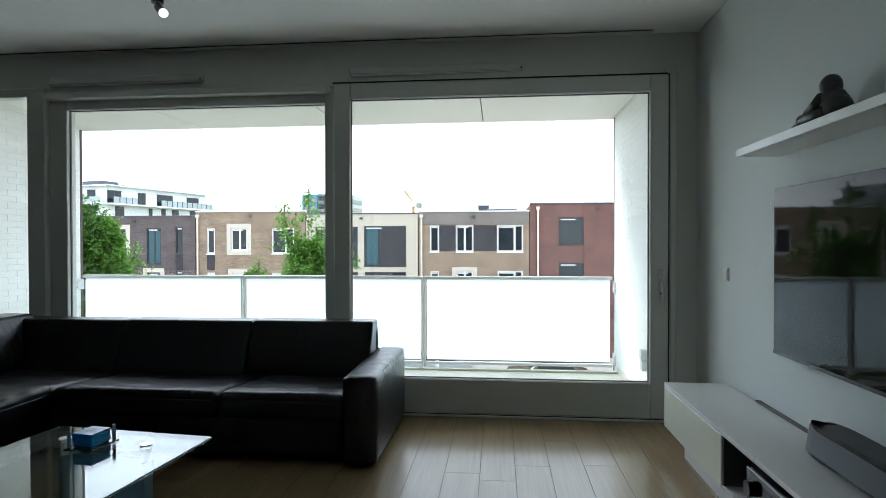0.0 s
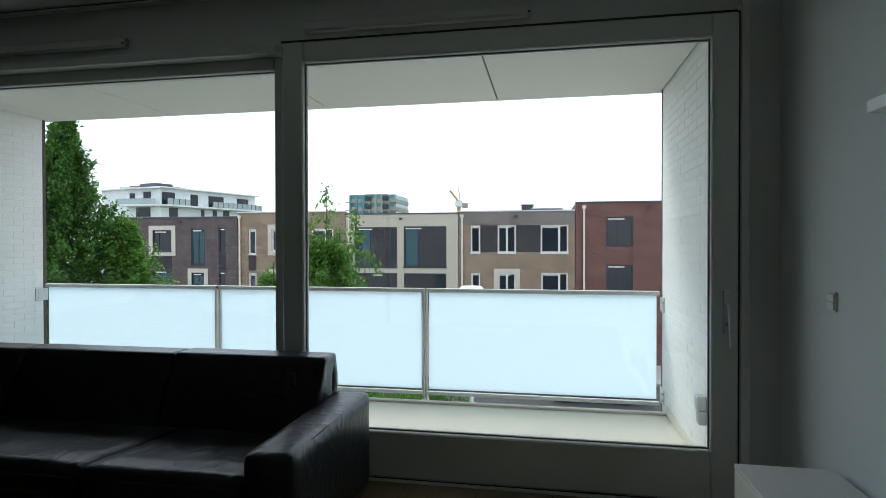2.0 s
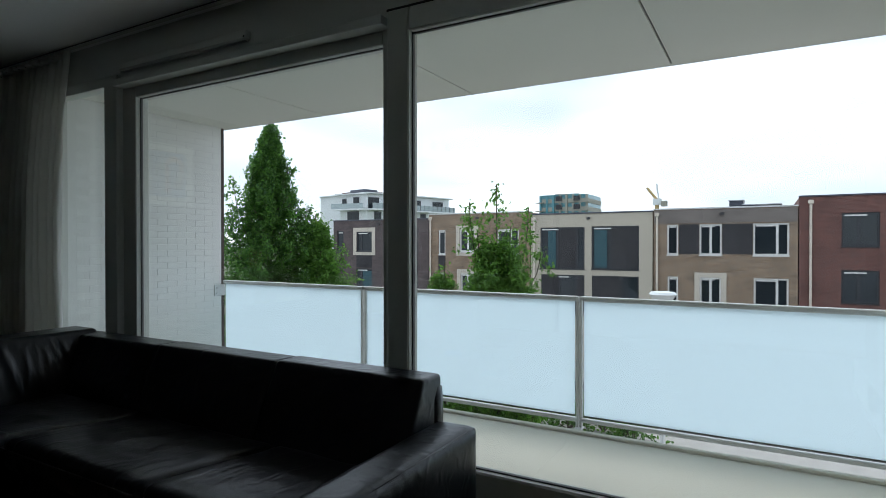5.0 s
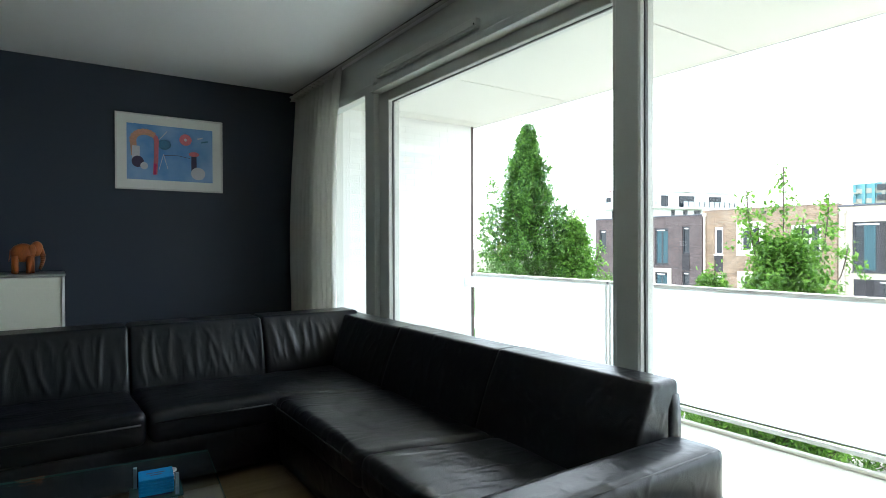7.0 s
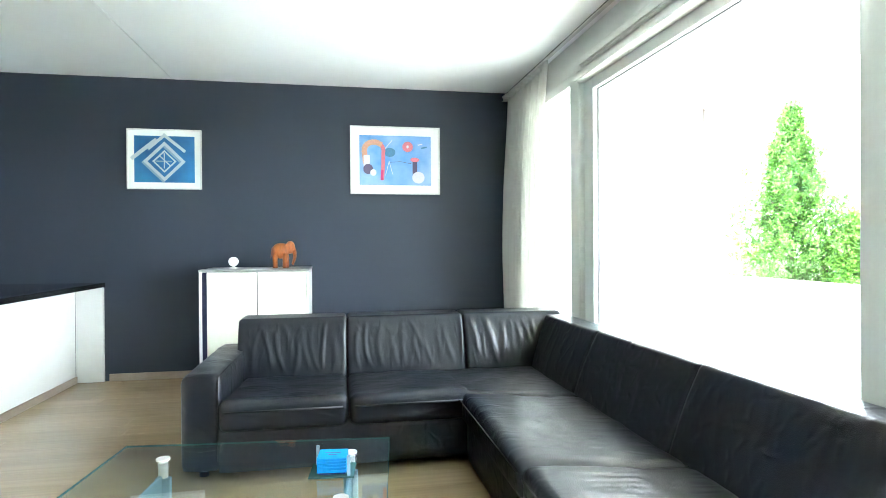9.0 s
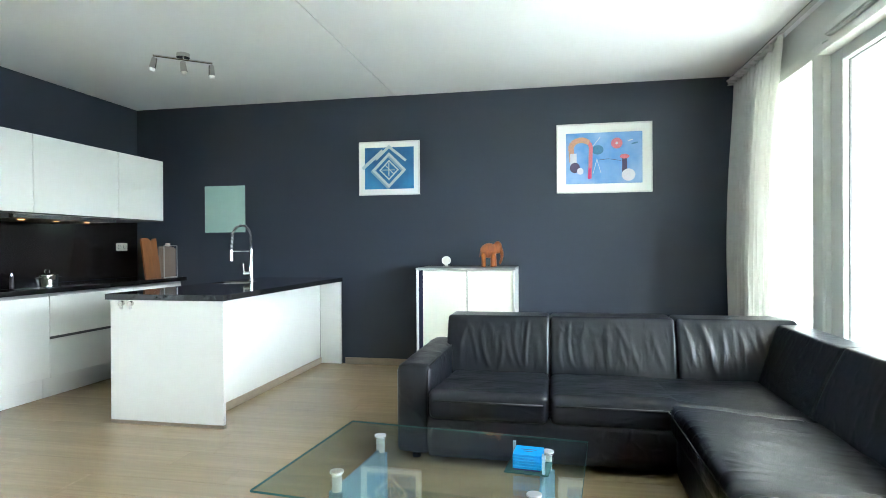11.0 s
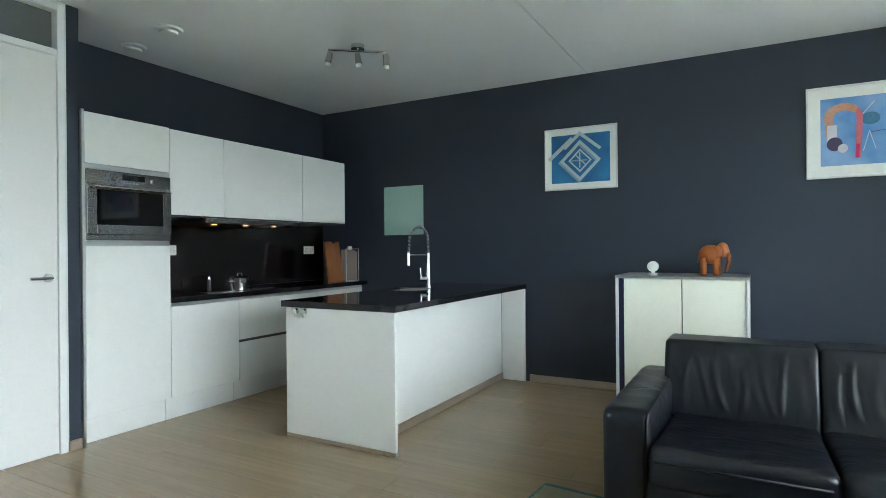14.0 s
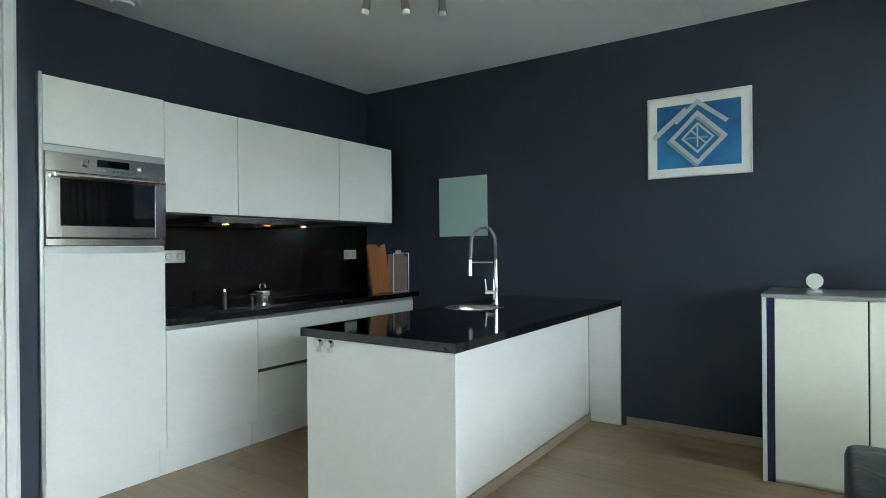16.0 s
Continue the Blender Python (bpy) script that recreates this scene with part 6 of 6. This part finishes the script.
def tree(x, y, top, low, wide, seed, leaf_mat, label, shoots, branches, leaf, per):
    """An upright tree: up-swept limbs round one leader, leaves in clusters along each limb. wide(d) is the reach d metres under the top."""
    rng = random.Random(seed)
    t = thing("tree", (x, y, GZ), label, "tree")
    bm = bmesh.new()
    trunk = [(x + 0.07 * math.sin(k * 0.9 + seed), y + 0.07 * math.cos(k + seed), GZ + (top - GZ) * 0.985 * k / 11) for k in range(12)]
    for k, (a, b) in enumerate(zip(trunk, trunk[1:])):
        tube(a, b, 0.13 * (1 - k / 11.3) + 0.008, 0.13 * (1 - (k + 1) / 11.3) + 0.008, 9, bm)
    part("trunk", bm, M_BARK, t)
    tips, twigs = [], bmesh.new()
    for i in range(branches):
        f = (i + rng.random()) / branches
        d = (top - low) * (1 - f ** 0.8) + 0.06
        ang = i * 2.39996 + rng.uniform(-0.5, 0.5)
        lump = 1 + 0.42 * noise.noise((math.cos(ang) * 1.3 + seed, math.sin(ang) * 1.3, (top - d) * 0.75))
        reach = wide(d) * lump * rng.uniform(0.62, 1.12)
        rise = reach * rng.uniform(0.55, 1.0)
        z1 = top - d
        z0 = z1 - rise
        c, s_ = math.cos(ang), math.sin(ang)
        nodes = [(x + reach * q * c, y + reach * q * s_, z0 + rise * q ** 1.4) for q in (0.0, 0.3, 0.55, 0.8, 1.0)]
        if i % max(1, branches // 36) == 0:
            part("limb", pipe(nodes, 0.016, 5), M_BARK, t)
        else:
            pipe(nodes[:-1], 0.006, 3, twigs)
        for q in (0.35, 0.55, 0.72, 0.86, 0.96, 1.03):
            tips.append((x + reach * q * c + rng.gauss(0, 0.03), y + reach * q * s_ + rng.gauss(0, 0.03), z0 + rise * q ** 1.4 + rng.gauss(0, 0.03)))
    for sx, sy, sz, n in shoots:
        pts = [(x + sx * q, y + sy * q, sz - n * (1 - p)) for q, p in ((0.75, 0.0), (0.9, 0.35), (0.97, 0.7), (1.0, 1.0))]
        part("limb", pipe(pts, 0.010, 5), M_BARK, t)
        for k in range(int(n * 13)):
            q = (k + rng.random()) / (n * 13)
            w = 0.17 * (1 - q) ** 0.7 + 0.015
            tips.append((x + sx * (0.75 + 0.25 * q ** 0.5) + rng.gauss(0, w), y + sy * (0.75 + 0.25 * q ** 0.5) + rng.gauss(0, w), sz - n * (1 - q)))
    tw_ = part("twigs", twigs, M_BARK, t)
    tagged(tw_, kind="stuff")
    V, F = leaves(tips, len(tips) * per, leaf, seed, leaf * 0.62)
    me = bpy.data.meshes.new("crown")
    me.from_pydata((V - np.array((x, y, GZ))).tolist(), [], F)
    me.materials.append(leaf_mat)
    crown = new("crown", me)
    crown.parent = t
    tagged(crown, "dense green leafy crown with gaps", kind="stuff")
    return t


tree(-8.9, 11.7, 4.12, -3.0, lambda d: 0.03 + 0.36 * d ** 1.02 if d < 4 else 1.55, 3, M_LEAF1, "tall conical dark green leafy tree before the houses",
     [(0.02, 0.0, 4.32, 1.0), (-0.74, -0.5, 2.95, 1.1), (-0.36, -0.24, 3.4, 0.8), (0.36, 0.22, 3.2, 0.7), (-1.0, -0.7, 2.0, 1.0), (0.72, 0.5, 2.25, 0.9)], 600, 0.088, 17)
tree(-7.9, 12.3, 1.85, -3.5, lambda d: 0.14 + 0.36 * min(d, 3.0), 8, M_LEAF2, "smaller mid-green leafy tree beside the tall one", [(-0.1, 0.0, 2.02, 0.7), (0.5, 0.3, 1.3, 0.6)], 320, 0.088, 14)
tree(-2.75, 11.4, 1.35, -3.0, lambda d: 0.20 + 0.46 * min(d, 1.6) ** 0.8, 15, M_LEAF2, "young light green tree with upright leafy shoots",
     [(-0.42, -0.29, 2.08, 1.05), (0.0, 0.0, 2.43, 1.3), (0.50, 0.35, 1.98, 1.15), (0.70, 0.48, 1.2, 0.7), (-0.3, -0.2, 1.55, 0.6), (0.22, 0.15, 1.62, 0.8)], 340, 0.09, 15)
tree(-3.8, 11.2, 0.75, -3.2, lambda d: 0.10 + 0.34 * min(d, 1.2), 21, M_LEAF2, "slim young green tree reaching just above the rail", [(0.05, 0.0, 0.95, 0.5)], 130, 0.09, 10)


def shrub(x, y, r, h, seed, count):
    rng = random.Random(seed)
    s = thing("shrub", (x, y, GZ), "low dense green garden shrub beside the street", "shrub", "street shrubs")
    tips = [(x + r * rng.uniform(-1, 1), y + r * 0.6 * rng.uniform(-1, 1), GZ + h * rng.random() ** 0.6) for _ in range(50)]
    bm = bmesh.new()
    for k in range(6):
        tube((x, y, GZ), tips[k], 0.03, 0.01, 6, bm)
    part("stems", bm, M_BARK, s)
    V, F = leaves(tips, count, 0.16, seed, 0.16)
    me = bpy.data.meshes.new("foliage")
    me.from_pydata((V - np.array((x, y, GZ))).tolist(), [], F)
    me.materials.append(M_LEAF2 if seed % 2 else M_LEAF1)
    fo = new("foliage", me)
    fo.parent = s
    tagged(fo, kind="stuff")


for i in range(9):
    shrub(-12.5 + i * 1.25, 23.2 + 0.5 * math.sin(i * 2.1), 1.0, 1.3 + 0.3 * math.sin(i * 1.7), 30 + i, 1100)


def car(x, y, paint, label):
    """A parked hatchback lying along x."""
    c = thing("parked_car", (x, y, GZ - 0.1), label, "car", "parked cars")
    z = GZ - 0.1
    prof = [(-2.05, 0.35), (-2.1, 0.75), (-1.9, 0.95), (-1.1, 1.02), (-0.55, 1.42), (0.9, 1.46), (1.7, 1.02), (2.02, 0.9), (2.08, 0.4)]
    bm = bmesh.new()
    rows = []
    for s in (-0.86, -0.8, 0.8, 0.86):
        rows.append([bm.verts.new((x + px_, y + s * (1.0 if pz_ < 1.1 else 0.82), z + pz_ - (0.03 if abs(s) > 0.83 else 0))) for px_, pz_ in prof])
    for a, b in zip(rows, rows[1:]):
        for j in range(len(prof)):
            bm.faces.new((a[j], a[(j + 1) % len(prof)], b[(j + 1) % len(prof)], b[j]))
    bm.faces.new(rows[0]), bm.faces.new(rows[-1][::-1])
    bmesh.ops.recalc_face_normals(bm, faces=bm.faces[:])
    part("body", bm, paint, c)
    for s in (-1, 1):
        part("side_window", box(x - 0.55, x + 1.2, y + s * 0.80 - 0.03, y + s * 0.80 + 0.03, z + 1.06, z + 1.36, 0.02), M_PANE, c)
        for wx in (-1.3, 1.3):
            wh = part("wheel", tube((x + wx, y + s * 0.70, z + 0.31), (x + wx, y + s * 0.88, z + 0.31), 0.31, n=22), M_TYRE, c)
            part("rim", tube((x + wx, y + s * 0.881, z + 0.31), (x + wx, y + s * 0.89, z + 0.31), 0.2, n=18), M_ALU, wh)
        part("headlight", box(x - 2.08, x - 1.95, y + s * 0.6 - 0.15, y + s * 0.6 + 0.15, z + 0.68, z + 0.82, 0.02), M_WINWHITE, c)
    part("windscreen", box(x - 0.86, x - 0.80, y - 0.6, y + 0.6, z + 1.08, z + 1.32, 0.02), M_PANE, c)


car(3.6, 28.3, M_CARPAINT, "black hatchback car parked at the kerb")
car(-2.2, 30.2, M_CARGREY, "silver hatchback car parked before the houses")

# street lamp between the flats and the houses
mc = thing("street_lamp", (-0.75, 17.7, GZ), "grey street lamp with a flat round head", "street lamp")
part("pole", tube((-0.75, 17.7, GZ), (-0.75, 17.7, -0.16), 0.07, 0.045, 14), M_GALV, mc)
part("lamp_head", tube((-0.75, 17.7, -0.16), (-0.75, 17.7, -0.03), 0.26, 0.34, 28), M_GALV, mc)
part("cap", tube((-0.75, 17.7, -0.03), (-0.75, 17.7, 0.03), 0.36, 0.30, 28), M_APT, mc)

# ---- floor planks, brick by brick walls ----
def plank_mesh(w, l):
    return finish(box(-w / 2, w / 2, 0, l, -0.0035, 0.0, 0.0005), "plank", M_OAK, False)


PW, PL = 0.195, 1.38
whole = plank_mesh(PW - 0.0018, PL - 0.0018)
rng = random.Random(4)
x, k = XL, 0
x = 0.70 - math.floor((0.70 - XL) / PW) * PW
x -= PW if x > XL + 0.001 else 0
while x < XR:
    w0, w1 = max(x, XL), min(x + PW, XR)
    y0 = YK if (w0 + w1) / 2 < NICHE + 0.06 else YB - 0.1
    y = y0 - rng.random() * PL * 0.95
    while y < YF - 0.01:
        a, b = max(y, y0), min(y + PL, YF)
        if b - a > 0.03:
            me = whole if (b - a > PL - 1e-4 and w1 - w0 > PW - 1e-4) else plank_mesh(w1 - w0 - 0.0018, b - a - 0.0018)
            pieces("plank", me, [((w0 + w1) / 2, a, 0.0)], floor)
        y += PL
    x += PW

BL, BH = 0.212, 0.0605
for wall, xw, s in ((wall_e, BX1 + 0.004, -1), (wall_w, BX0 - 0.004, 1)):
    full = finish(box(-0.001, 0.001, 0.0, BL - 0.003, 0.0, BH - 0.003, 0.0012), "brick", M_PAINTBRICK, False)
    cutm = finish(box(-0.001, 0.001, 0.0, BL / 2 - 0.003, 0.0, BH - 0.003, 0.0012), "brick", M_PAINTBRICK, False)
    spots, halves = [], []
    for r in range(int((BZC - BZF) / BH)):
        y = 5.858 - BL
        if r % 2:
            halves.append((xw + s * (0.0002 + 0.0009 * rng.random()), 5.858 - BL / 2, BZF + 0.004 + r * BH))
            y -= BL / 2
        while y > BY0 - 0.03:
            spots.append((xw + s * (0.0002 + 0.0009 * rng.random()), y, BZF + 0.004 + r * BH))
            y -= BL
    pieces("brick", full, spots, wall)
    pieces("brick", cutm, halves, wall)
